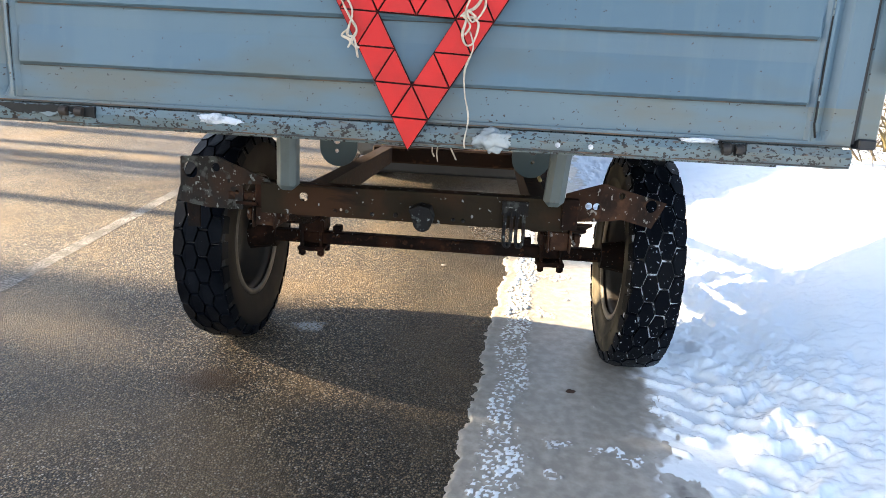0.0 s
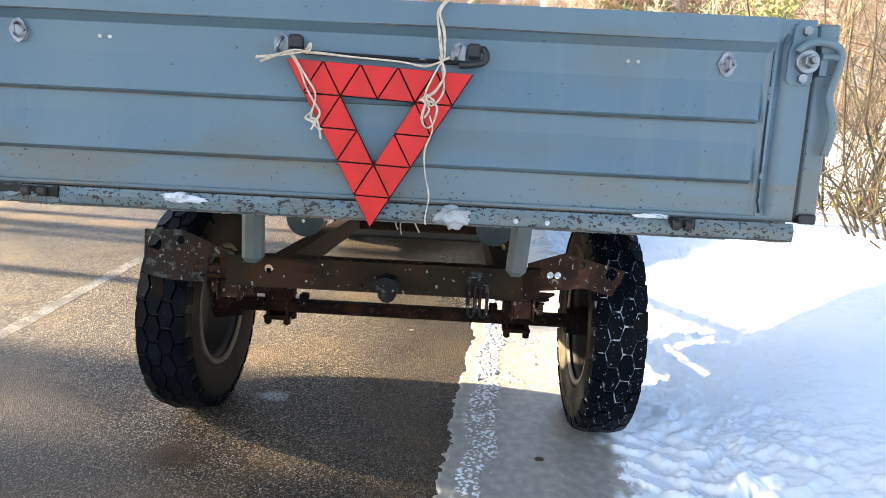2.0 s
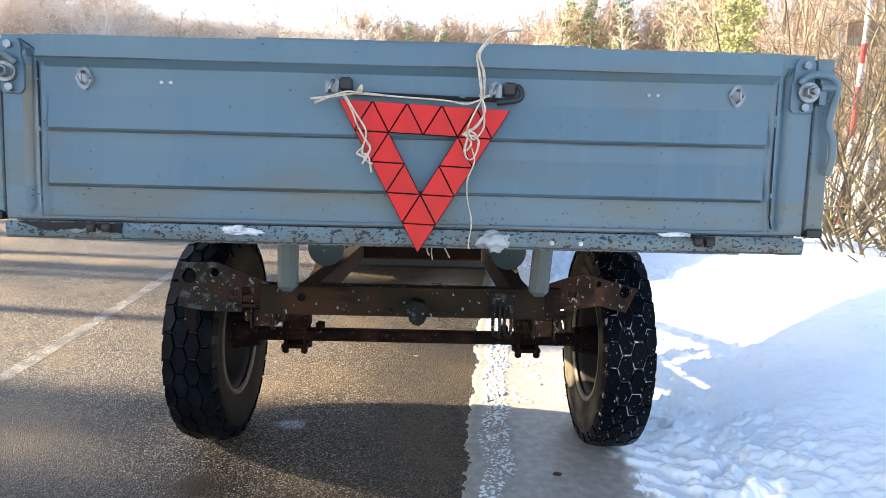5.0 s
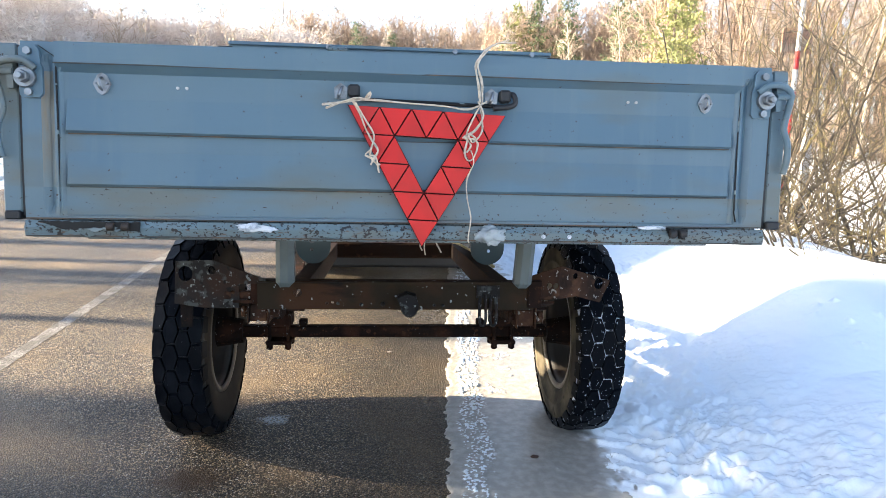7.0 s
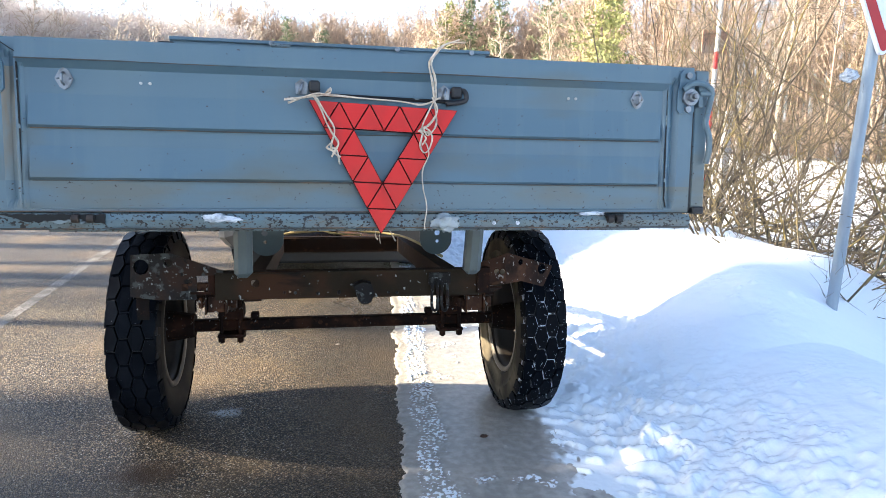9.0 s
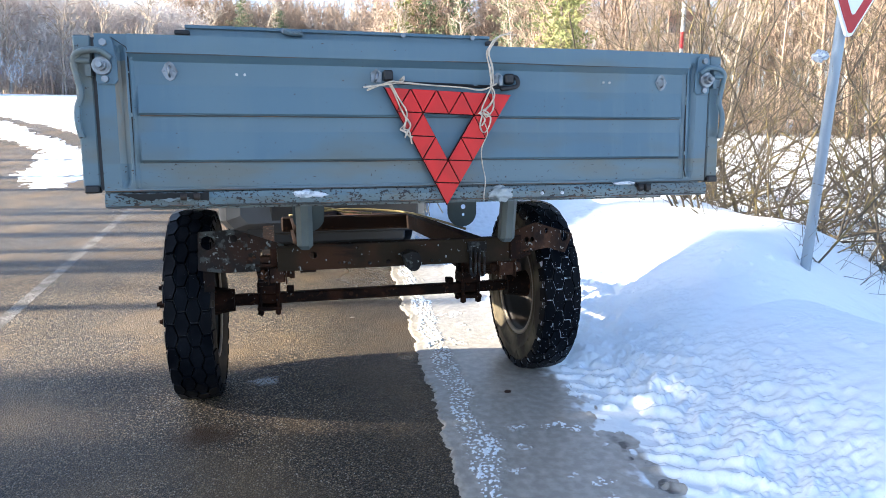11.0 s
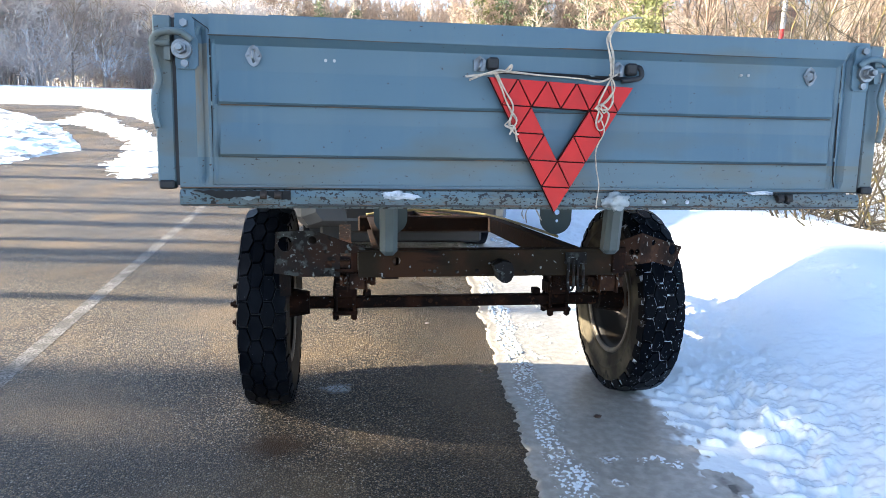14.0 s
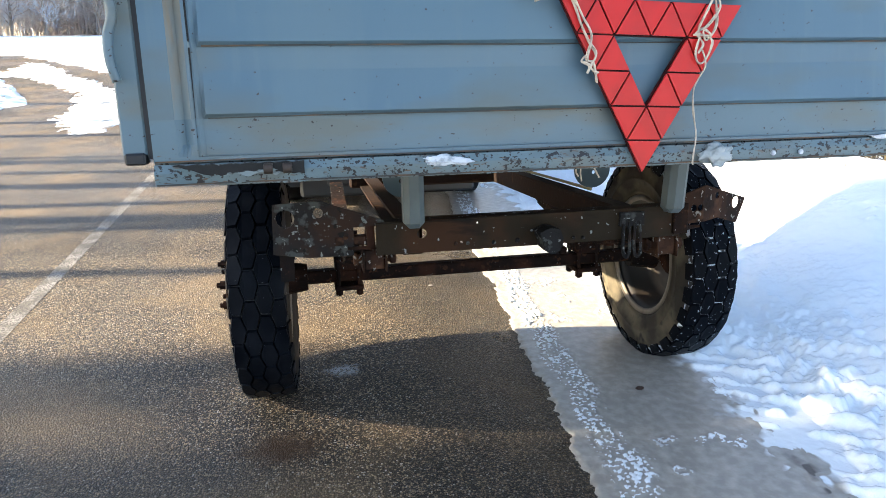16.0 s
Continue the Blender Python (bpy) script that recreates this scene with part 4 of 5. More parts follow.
for x in (-0.36, 0.32):
    bm = bmesh.new()
    box(bm, x - 0.015, x + 0.015, CY - 0.02, CY + 0.02, CZ + 0.022, CZ + 0.047)
    part("axle_stop", bm, RUST, axle, bevel=0.004)
for x in (0.222, 0.252):
    bm = bmesh.new()
    tube_curve(bm, [(x - 0.007, 0.432, 0.612), (x - 0.009, 0.428, 0.54), (x, 0.426, 0.522), (x + 0.009, 0.428, 0.54), (x + 0.007, 0.432, 0.612)], 0.0045, 6)
    part("chain_link", bm, RUST_GREY, trailer, "steel link hanging from the beam")
bm = bmesh.new()
box(bm, 0.205, 0.27, 0.43, 0.441, 0.60, 0.635)
part("chain_tab", bm, RUST_GREY, beam)


# wheels
def wheel(cx, s, groove, block_mat, wall):
    c = (cx, 1.10, CZ)
    R, half = 0.372, 0.084
    deep = 0.006 if groove is TREAD_SNOW else 0.010  # packed snow fills the grooves
    bm = bmesh.new()
    spin(bm, [(-s * 0.058, 0.205), (-s * 0.063, 0.216), (-s * 0.052, 0.216), (-s * 0.049, 0.195), (-s * 0.03, 0.188), (s * 0.035, 0.18), (s * 0.05, 0.15), (s * 0.03, 0.10), (s * 0.055, 0.08), (s * 0.06, 0.001)], c, 40)
    spin(bm, [(s * 0.058, 0.205), (s * 0.063, 0.216), (s * 0.052, 0.216), (s * 0.049, 0.195), (s * 0.035, 0.18)], c, 40)
    w = part("wheel", bm, RIM, trailer, "steel wheel with a dark dirty disc and chunky tyre", smooth=True)
    bm = bmesh.new()
    spin(bm, [(-s * 0.061, 0.199), (-s * 0.069, 0.204), (-s * 0.069, 0.219), (-s * 0.056, 0.223)], c, 40)
    part("rim_flange", bm, RIM_LIP, w, "bare worn rim flange", smooth=True)
    bm = bmesh.new()
    prof = [(-0.060, 0.212), (-0.069, 0.224), (-0.073, 0.226), (-0.074, 0.234), (-0.073, 0.237), (-half + 0.002, 0.275), (-half - 0.0015, 0.277), (-half - 0.002, 0.282), (-half, 0.284), (-half, 0.305), (-0.079, 0.338), (-0.068, R - 0.013), (-0.04, R - deep), (0, R - deep), (0.04, R - deep), (0.068, R - 0.013), (0.079, 0.338), (half, 0.305), (half - 0.002, 0.275), (0.072, 0.235), (0.060, 0.212)]
    spin(bm, prof, c, 64)
    tyre = part("tyre", bm, [wall, groove], w, "worn off-road tyre", smooth=True)
    for p in tyre.data.polygons:
        v = sum((tyre.data.vertices[i].co for i in p.vertices), Vector()) / len(p.vertices) - Vector(c)
        if math.hypot(v.y, v.z) > 0.335:
            p.material_index = 1
    # hexagonal tread blocks, and lugs on the shoulders
    bm = bmesh.new()
    n = 27
    rng = random.Random(5 if s > 0 else 6)
    pitch = math.tau / n

    def block(u, th, pts, r_in, r_out, squash=0.93):
        inner, outer = [], []
        for du, dt in pts:
            a = th + dt
            drop = 0.010 * max(0, (abs(u + du) - 0.04) / 0.04) ** 2
            inner.append(bm.verts.new((c[0] + u + du, c[1] + r_in * math.cos(a), c[2] + r_in * math.sin(a))))
            a2 = th + dt * squash
            outer.append(bm.verts.new((c[0] + u + du * squash, c[1] + (r_out - drop) * math.cos(a2), c[2] + (r_out - drop) * math.sin(a2))))
        bm.faces.new(outer)
        for i in range(len(pts)):
            j = (i + 1) % len(pts)
            bm.faces.new((inner[i], inner[j], outer[j], outer[i]))

    W, h = 0.0265, pitch * 0.5
    for k in range(n):
        for col in range(4):
            u, th = (col - 1.5) * 1.5 * W, (k + (0.5 if col % 2 else 0.0)) * pitch
            left = -W if col else -W * 0.75
            right = W if col < 3 else W * 0.75
            jit = rng.uniform(-0.0012, 0.0012)
            block(u, th, [(left, 0), (-W / 2, -h), (W / 2, -h), (right, 0), (W / 2, h), (-W / 2, h)], R - 0.014, R + 0.0012 + jit, 0.885)
        for q in (-1, 1):
            th = (k + 0.25) * pitch
            vs = []
            for r0, x0 in ((R - 0.010, 0.068), (R - 0.012, 0.0785), (R - 0.042, 0.086), (R - 0.042, 0.074)):
                for dt in (-0.34, 0.34):
                    a_ = th + dt * pitch
                    vs.append(bm.verts.new((c[0] + q * x0, c[1] + r0 * math.cos(a_), c[2] + r0 * math.sin(a_))))
            for i in range(0, 8, 2):
                i2 = (i + 2) % 8
                bm.faces.new((vs[i], vs[i + 1], vs[i2 + 1], vs[i2]))
            bm.faces.new((vs[0], vs[2], vs[4], vs[6]))
            bm.faces.new((vs[1], vs[3], vs[5], vs[7]))
    part("tread", bm, block_mat, w, "chunky hexagonal tread blocks")
    bm = bmesh.new()
    cyl(bm, (c[0] + s * 0.05, c[1], c[2]), (c[0] + s * 0.118, c[1], c[2]), 0.092, 0.088, 24)
    part("hub", bm, RUST, w, bevel=0.004)
    for k in range(5):
        a = k * math.tau / 5 + 0.4
        bm = bmesh.new()
        y, z = c[1] + 0.07 * math.cos(a), c[2] + 0.07 * math.sin(a)
        hexnut(bm, (c[0] + s * 0.116, y, z), (c[0] + s * 0.136, y, z), 0.014)
        cyl(bm, (c[0] + s * 0.13, y, z), (c[0] + s * 0.146, y, z), 0.008, seg=8)
        part("wheel_nut", bm, RUST, w)
    return w


wheel(-0.714, -1, TREAD, TYRE, SIDEWALL)
wheel(0.688, 1, TREAD_SNOW, TYRE_SNOW, SIDEWALL_SUNLIT)

# ---- warning triangle and twine ----
tri = empty("warning_triangle", TILT @ pose(0, 0, 0), "red reflector warning triangle tied point down to the tailgate", "warning triangle")
TL, TR, TB = Vector((-0.137, 0, 1.077)), Vector((0.191, 0, 1.064)), Vector((0.019, 0, 0.786))
TC = (TL + TR + TB) / 3
inner = [TC + 0.40 * (v - TC) for v in (TL, TR, TB)]
outer = [TL, TR, TB]
lifts = (-0.0115, -0.0145, -0.0175)
bars = []
for i in range(3):
    # each bar butts against the next one, as a pinwheel
    A, B = outer[i], outer[(i + 1) % 3].lerp(outer[i], 0.2)
    C, D = inner[(i + 1) % 3].lerp(inner[i], 0.0), inner[i]
    bm = bmesh.new()
    plate(bm, [(p.x, p.z) for p in (A, B, outer[(i + 1) % 3], C, D)], lifts[i], lifts[i] + 0.005)
    bars.append(part("bar", bm, TRI_BACK, tri, "black-edged reflector bar", bevel=0.0008))


def tile_point(a, b):
    return TL + (TR - TL) * (a / 5) + (TB - TL) * (b / 5)


for a in range(5):
    for b in range(5 - a):
        for pts in (((a, b), (a + 1, b), (a, b + 1)), ((a + 1, b), (a + 1, b + 1), (a, b + 1))):
            if max(p[0] + p[1] for p in pts) > 5:
                continue
            g = tile_point(sum(p[0] for p in pts) / 3, sum(p[1] for p in pts) / 3)
            ca, cb = sum(p[0] for p in pts) / 3, sum(p[1] for p in pts) / 3
            cc = 5 - ca - cb
            if min(ca, cb, cc) > 1:
                continue
            side = min((cb, 0), (cc, 1), (ca, 2))[1]
            small = [g + (tile_point(*p) - g) * 0.92 for p in pts]
            bm = bmesh.new()
            plate(bm, [(p.x, p.z) for p in small], lifts[2] - 0.0042, lifts[2] - 0.0005)
            part("reflector", bm, RED, bars[side])
bm = bmesh.new()
cyl(bm, (-0.115, -0.004, 1.090), (0.185, -0.004, 1.083), 0.004, seg=8)
part("rod", bm, GAP, tri, "dark steel rod along the upper edge")

for x, z in ((-0.152, 1.105), (0.162, 1.103)):
    hook = empty("gate_hook", TILT, "small zinc hook plate screwed on the tailgate", "hook", "gate hooks")
    bm = bmesh.new()
    plate(bm, [(x - 0.012, z - 0.014), (x + 0.012, z - 0.014), (x + 0.014, z + 0.008), (x, z + 0.018), (x - 0.013, z + 0.008)], 0.001, 0.008)
    part("plate", bm, ZINC, hook, bevel=0.001)
    bm = bmesh.new()
    tube_curve(bm, [(x + 0.004, 0.008, z + 0.010), (x + 0.002, -0.008, z + 0.006), (x - 0.002, -0.014, z - 0.008), (x - 0.004, -0.004, z - 0.014)], 0.0035, 6)
    part("hook", bm, ZINC, hook, smooth=True)
    bm = bmesh.new()
    box(bm, x + 0.016, x + 0.040, -0.014, 0.008, z - 0.012, z + 0.014)
    part("clip", bm, BLACK, hook, "black clip block", bevel=0.004)
bm = bmesh.new()
tube_curve(bm, [(0.19, 0.004, 1.107), (0.208, -0.008, 1.107), (0.208, -0.012, 1.086), (0.165, -0.012, 1.078)], 0.006, 6)
br = part("rod_bracket", bm, BLACK, None, "black hooked bracket holding the rod", smooth=True)
br.matrix_world = TILT
tagged(br, category="bracket")


def twine(paths, label, r=0.0017):
    knot = empty("twine", TILT, label, "twine")
    rng = random.Random(len(paths))
    for p in paths:
        bm = bmesh.new()
        for k in range(2):
            q = [(x + rng.uniform(-0.0015, 0.0015), y + rng.uniform(-0.001, 0.001) - 0.001 * k, z + rng.uniform(-0.0015, 0.0015)) for x, y, z in p]
            tube_curve(bm, q, r * (0.9 if k else 1.0), 5, 5)
        part("strand", bm, TWINE, knot, smooth=True)
    return knot


F = -0.027
twine([[(-0.188, F, 1.075), (-0.16, F, 1.078), (-0.125, F - 0.006, 1.083), (-0.09, F, 1.087), (-0.02, F + 0.008, 1.083), (0.06, F + 0.008, 1.08), (0.11, F, 1.073), (0.15, F, 1.09)],
       [(-0.125, F - 0.006, 1.083), (-0.112, F, 1.06), (-0.10, F, 1.03), (-0.085, F, 1.005), (-0.075, F, 0.985), (-0.083, F, 0.965), (-0.07, F, 0.955)],
       [(-0.12, F - 0.008, 1.08), (-0.098, F, 1.045), (-0.083, F, 1.015), (-0.09, F, 0.978), (-0.078, F, 0.972), (-0.072, F, 0.94)],
       [(-0.10, F, 1.09), (-0.09, F - 0.01, 1.10), (-0.095, F - 0.004, 1.088), (-0.125, F - 0.008, 1.088), (-0.18, F, 1.068)],
       [(-0.088, F, 0.985), (-0.1, F, 0.975), (-0.085, F, 0.967), (-0.09, F, 0.955)]],
      "pale jute twine knotted round the triangle and the hook")
twine([[(0.135, F, 1.085), (0.130, F - 0.004, 1.12), (0.125, F + 0.006, 1.16), (0.135, -0.015, 1.185), (0.155, -0.004, 1.205), (0.195, 0.0, 1.222)],
       [(0.14, F, 1.085), (0.137, F, 1.13), (0.128, F, 1.165), (0.145, -0.012, 1.19), (0.17, 0.0, 1.213), (0.21, 0.0, 1.216)],
       [(0.13, F, 1.09), (0.142, F - 0.006, 1.06), (0.125, F, 1.03), (0.105, F, 1.018), (0.118, F, 1.0), (0.108, F, 0.985)],
       [(0.14, F, 1.09), (0.12, F - 0.004, 1.055), (0.108, F, 1.02), (0.13, F - 0.006, 1.005), (0.125, F, 0.975), (0.112, F, 0.968), (0.104, F, 0.985), (0.11, F, 1.01)],
       [(0.10, F, 1.015), (0.125, F - 0.008, 1.013), (0.112, F - 0.01, 1.022), (0.12, F - 0.004, 1.005), (0.14, F, 1.03), (0.135, F, 1.075)]],
      "pale frayed jute twine tied in loops with loose ends")
twine([[(0.118, F, 0.99), (0.125, F, 0.965), (0.112, F + 0.01, 0.93), (0.115, F + 0.012, 0.89), (0.122, F + 0.014, 0.85), (0.117, -0.016, 0.81), (0.118, -0.014, 0.798)]], "thin loose twine end hanging down the tailgate", 0.0013)
twine([[(0.055, 0.30, 0.79), (0.045, 0.31, 0.76), (0.05, 0.31, 0.735)], [(0.06, 0.30, 0.795), (0.075, 0.31, 0.77), (0.09, 0.31, 0.74)], [(0.04, 0.3, 0.79), (0.035, 0.31, 0.76), (0.04, 0.31, 0.745)]], "frayed twine ends hanging below the floor edge", 0.0012)


def lump(name, centre, size, mat, label, category, seed, m=None):
    bm = bmesh.new()
    bmesh.ops.create_icosphere(bm, subdivisions=4, radius=1.0)
    for v in bm.verts:
        k = 1 + 0.5 * noise.noise(v.co * 1.7 + Vector((seed, 0, 0))) + 0.28 * noise.noise(v.co * 5 + Vector((0, seed, 0))) + 0.10 * noise.noise(v.co * 11 + Vector((0, 0, seed)))
        v.co = Vector((v.co.x * size[0], v.co.y * size[1], v.co.z * size[2])) * k + Vector(centre)
    ob = part(name, bm, mat, None, label, smooth=True)
    if m:
        ob.matrix_world = m
    return tagged(ob, category=category)


lump("snow_clump", (-0.328, -0.012, 0.822), (0.032, 0.0045, 0.008), SNOW_CLUMP, "small snow clump stuck on the floor edge", "snow clump", 1, TILT)
lump("snow_clump", (-0.300, -0.012, 0.819), (0.018, 0.0035, 0.005), SNOW_CLUMP, "small snow clump stuck on the floor edge", "snow clump", 2, TILT)
lump("snow_clump", (0.52, -0.008, 0.833), (0.035, 0.005, 0.004), SNOW_CLUMP, "thin snow crust on the floor edge", "snow clump", 3, TILT)
lump("ice_lump", (0.165, -0.010, 0.812), (0.028, 0.007, 0.018), DIRTY_ICE, "dirty ice lump frozen to the floor edge", "ice lump", 4, TILT)
lump("dead_leaf", (0.478, 0.80, 0.018), (0.013, 0.007, 0.005), LEAF, "small dark dead leaf on the ice", "leaf", 5)
lump("dead_leaf", (-0.02, 1.95, 0.006), (0.012, 0.005, 0.003), PALE, "pale scrap of leaf on the asphalt", "leaf", 6)

# ---- towing car ahead of the trailer ----
car = empty("car", pose(-0.03, 3.35, 0), "silver car with a dark plastic bumper, hitched to the trailer", "car")
bm = bmesh.new()
sections = [(0.0, 0.70, 0.34, 0.80), (0.12, 0.78, 0.24, 0.92), (0.8, 0.80, 0.20, 0.96), (2.8, 0.80, 0.20, 0.94), (3.8, 0.74, 0.34, 0.78), (3.95, 0.62, 0.40, 0.70)]
prev = None
for y, w, z0, z1 in sections:
    ring = [bm.verts.new(p) for p in ((-w + 0.08, y, z0), (w - 0.08, y, z0), (w, y, z0 + 0.12), (w, y, z1 - 0.16), (w - 0.09, y, z1), (-w + 0.09, y, z1), (-w, y, z1 - 0.16), (-w, y, z0 + 0.12))]
    if prev:
        for k in range(8):
            bm.faces.new((prev[k], prev[(k + 1) % 8], ring[(k + 1) % 8], ring[k]))
    else:
        bm.faces.new(ring)
    prev = ring
bm.faces.new(list(reversed(prev)))
part("body", bm, CAR_PAINT, car, smooth=False, bevel=0.02)
bm = bmesh.new()
vs = box(bm, -0.70, 0.70, 0.75, 2.6, 0.93, 1.36)
for v in vs:
    if v.co.z > 1.2:
        v.co.x *= 0.8
        v.co.y = 1.05 if v.co.y < 1.5 else 2.1
part("cabin", bm, GLASS_DARK, car, "tinted windows", bevel=0.04)
bm = bmesh.new()
vs = []
for y, w, z0, z1 in ((-0.10, 0.62, 0.33, 0.50), (-0.06, 0.72, 0.29, 0.54), (0.10, 0.78, 0.27, 0.56)):
    vs.append([bm.verts.new(p) for p in ((-w + 0.05, y, z0), (w - 0.05, y, z0), (w, y, z0 + 0.06), (w, y, z1 - 0.03), (w - 0.04, y, z1), (-w + 0.04, y, z1), (-w, y, z1 - 0.03), (-w, y, z0 + 0.06))])
for a, b in zip(vs, vs[1:]):
    for k in range(8):
        bm.faces.new((a[k], a[(k + 1) % 8], b[(k + 1) % 8], b[k]))
bm.faces.new(vs[0])
part("bumper", bm, CAR_PAINT, car, "silver rear bumper", bevel=0.012)
bm = bmesh.new()
vs = box(bm, -0.42, 0.66, -0.135, -0.09, 0.24, 0.60)
for v in vs:
    if v.co.z < 0.3:
        v.co.y += 0.05
part("bumper_centre", bm, CAR_BLACK, car, "black plastic bumper centre", bevel=0.015)
for s in (-1, 1):
    bm = bmesh.new()
    box(bm, s * 0.62 - 0.09, s * 0.62 + 0.09, -0.02, 0.05, 0.62, 0.80)
    part("tail_light", bm, LAMP_RED, car, bevel=0.02)
    for y in (0.72, 3.1):
        bm = bmesh.new()
        spin(bm, [(-0.085, 0.17), (-0.09, 0.24), (-0.075, 0.29), (0.075, 0.29), (0.09, 0.24), (0.085, 0.17)], (s * 0.66, y, 0.29), 32)
        wl = part("wheel", bm, TYRE, car, smooth=True)
        bm = bmesh.new()
        cyl(bm, (s * 0.66 - 0.07, y, 0.29), (s * 0.66 + 0.07, y, 0.29), 0.172, seg=24)
        part("rim", bm, RIM, wl, bevel=0.01)
    bm = bmesh.new()
    o = [(s * 0.60 - 0.10, 0.42), (s * 0.60 - 0.10, 0.20), (s * 0.60 - 0.07, 0.16), (s * 0.60 + 0.07, 0.16), (s * 0.60 + 0.10, 0.20), (s * 0.60 + 0.10, 0.42)]
    plate(bm, o, 0.36, 0.37)
    part("mud_flap", bm, CAR_BLACK, car)
bm = bmesh.new()
box(bm, -0.6, 0.6, 0.10, 3.6, 0.13, 0.30)
part("underbody", bm, CAR_BLACK, car, bevel=0.02)
bm = bmesh.new()
box(bm, -0.03, 0.03, -0.32, 0.15, 0.34, 0.40)
cyl(bm, (0, -0.30, 0.40), (0, -0.30, 0.46), 0.02, seg=12)
part("tow_bar", bm, CAR_BLACK, car, bevel=0.004)

# ---- road sign ----
SX, SY, SZ = 2.39, 1.36, 0.30
sign = empty("road_sign", pose(SX, SY, SZ, 0, 1.5, 0), "red-bordered yield sign on a galvanised steel post in snow", "road sign")
bm = bmesh.new()
cyl(bm, (0, 0, -0.5), (0, 0, 2.05), 0.027, seg=20)
part("post", bm, POST, sign, smooth=False, bevel=0.002)
bm = bmesh.new()
cyl(bm, (0, 0, 0.27), (0, 0, 0.295), 0.0285, seg=20)
part("collar", bm, POST, sign)


def rounded_tri(side, r, z0):
    h = side * math.sqrt(3) / 2
    corners = [(0, 0), (side / 2, h), (-side / 2, h)]
    out = []
    for k, (x, z) in enumerate(corners):
        gx, gz = 0, h * 2 / 3
        d = math.hypot(gx - x, gz - z)
        cx, cz = x + (gx - x) / d * 2 * r, z + (gz - z) / d * 2 * r
        mid = math.atan2(z - cz, x - cx)
        out += [(cx + r * math.cos(mid + a), z0 + cz + r * math.sin(mid + a)) for a in np.linspace(-math.pi / 3, math.pi / 3, 6)]
    return out


bm = bmesh.new()
plate(bm, rounded_tri(0.76, 0.022, 1.192), -0.060, -0.042)
pan = part("sign_panel", bm, SIGN_WHITE, sign, "white-edged sheet steel back")
bm = bmesh.new()
plate(bm, rounded_tri(0.725, 0.018, 1.212), -0.063, -0.0605)
part("red_border", bm, SIGN_RED, pan)
bm = bmesh.new()
plate(bm, rounded_tri(0.56, 0.012, 1.307), -0.0655, -0.0632)
part("white_field", bm, SIGN_WHITE, pan)
bm = bmesh.new()
for z in (1.45, 1.70):
    box(bm, -0.05, 0.05, -0.042, 0.045, z - 0.02, z + 0.02)
part("clamp", bm, POST, sign, bevel=0.003)
lump("snow_clump", (SX - 0.09, SY - 0.02, 1.42), (0.036, 0.03, 0.026), SNOW_CLUMP, "snow lump on a branch beside the sign post", "snow clump", 8)

# ---- posts behind the bushes ----
pole = empty("striped_pole", pose(4.75, 6.3, -0.35), "red and white striped pole with a weathered panel behind bushes", "pole")
edges = (0.0, 0.5, 1.0, 1.5, 2.04, 2.29, 2.50, 3.25)
for k, (a, b) in enumerate(zip(edges, edges[1:])):
    bm = bmesh.new()
    cyl(bm, (0, 0, a), (0, 0, b), 0.028, seg=12)
    part("band", bm, SIGN_RED if k % 2 else PALE, pole, "red band" if k % 2 else "white band")
bm = bmesh.new()
box(bm, -0.19, 0.19, 0.03, 0.05, 2.48, 2.76)
part("panel", bm, RUST_PANEL, pole, "weathered red-brown panel", bevel=0.006)
gp = empty("fence_post", pose(5.2, 6.6, -0.3), "pale grey wooden post in the snow", "post")
bm = bmesh.new()
box(bm, -0.05, 0.05, -0.04, 0.04, 0, 1.75)
part("post", bm, PALE, gp, bevel=0.006)


# ---- trees and bushes ----
def grow(rng, start, direction, length, radius, levels, spread, kids, droop=0.0, wander=0.18, out=None, level=0, first=0.25):
    """A bough in short tapered pieces with side boughs: rows of x0 y0 z0 x1 y1 z1 r0 r1."""
    out = [] if out is None else out
    n = max(2, int(5 - level))
    p, d = np.array(start, float), np.array(direction, float)
    for i in range(n):
        d = d + rng.normal(0, wander, 3) + np.array([0, 0, droop])
        d /= np.linalg.norm(d)
        q = p + d * length / n
        r0, r1 = radius * (1 - 0.75 * i / n), radius * (1 - 0.75 * (i + 1) / n)
        out.append((*p, *q, r0, r1))
        if levels > 0:
            here = kids * (1 if (i + 1) / n > first else 0)
            for _ in range(int(here) + (rng.random() < here % 1)):
                t = rng.random()
                side = rng.normal(0, 1, 3)
                side -= d * side.dot(d)
                side /= np.linalg.norm(side) + 1e-6
                nd = d * (1 - spread) + side * spread + np.array([0, 0, 0.15])
                grow(rng, p + (q - p) * t, nd / np.linalg.norm(nd), length * rng.uniform(0.35, 0.6), r1 * 0.6 + 0.0006, levels - 1, spread, kids, droop, wander, out, level + 1, 0.1)
        p = q
    return out


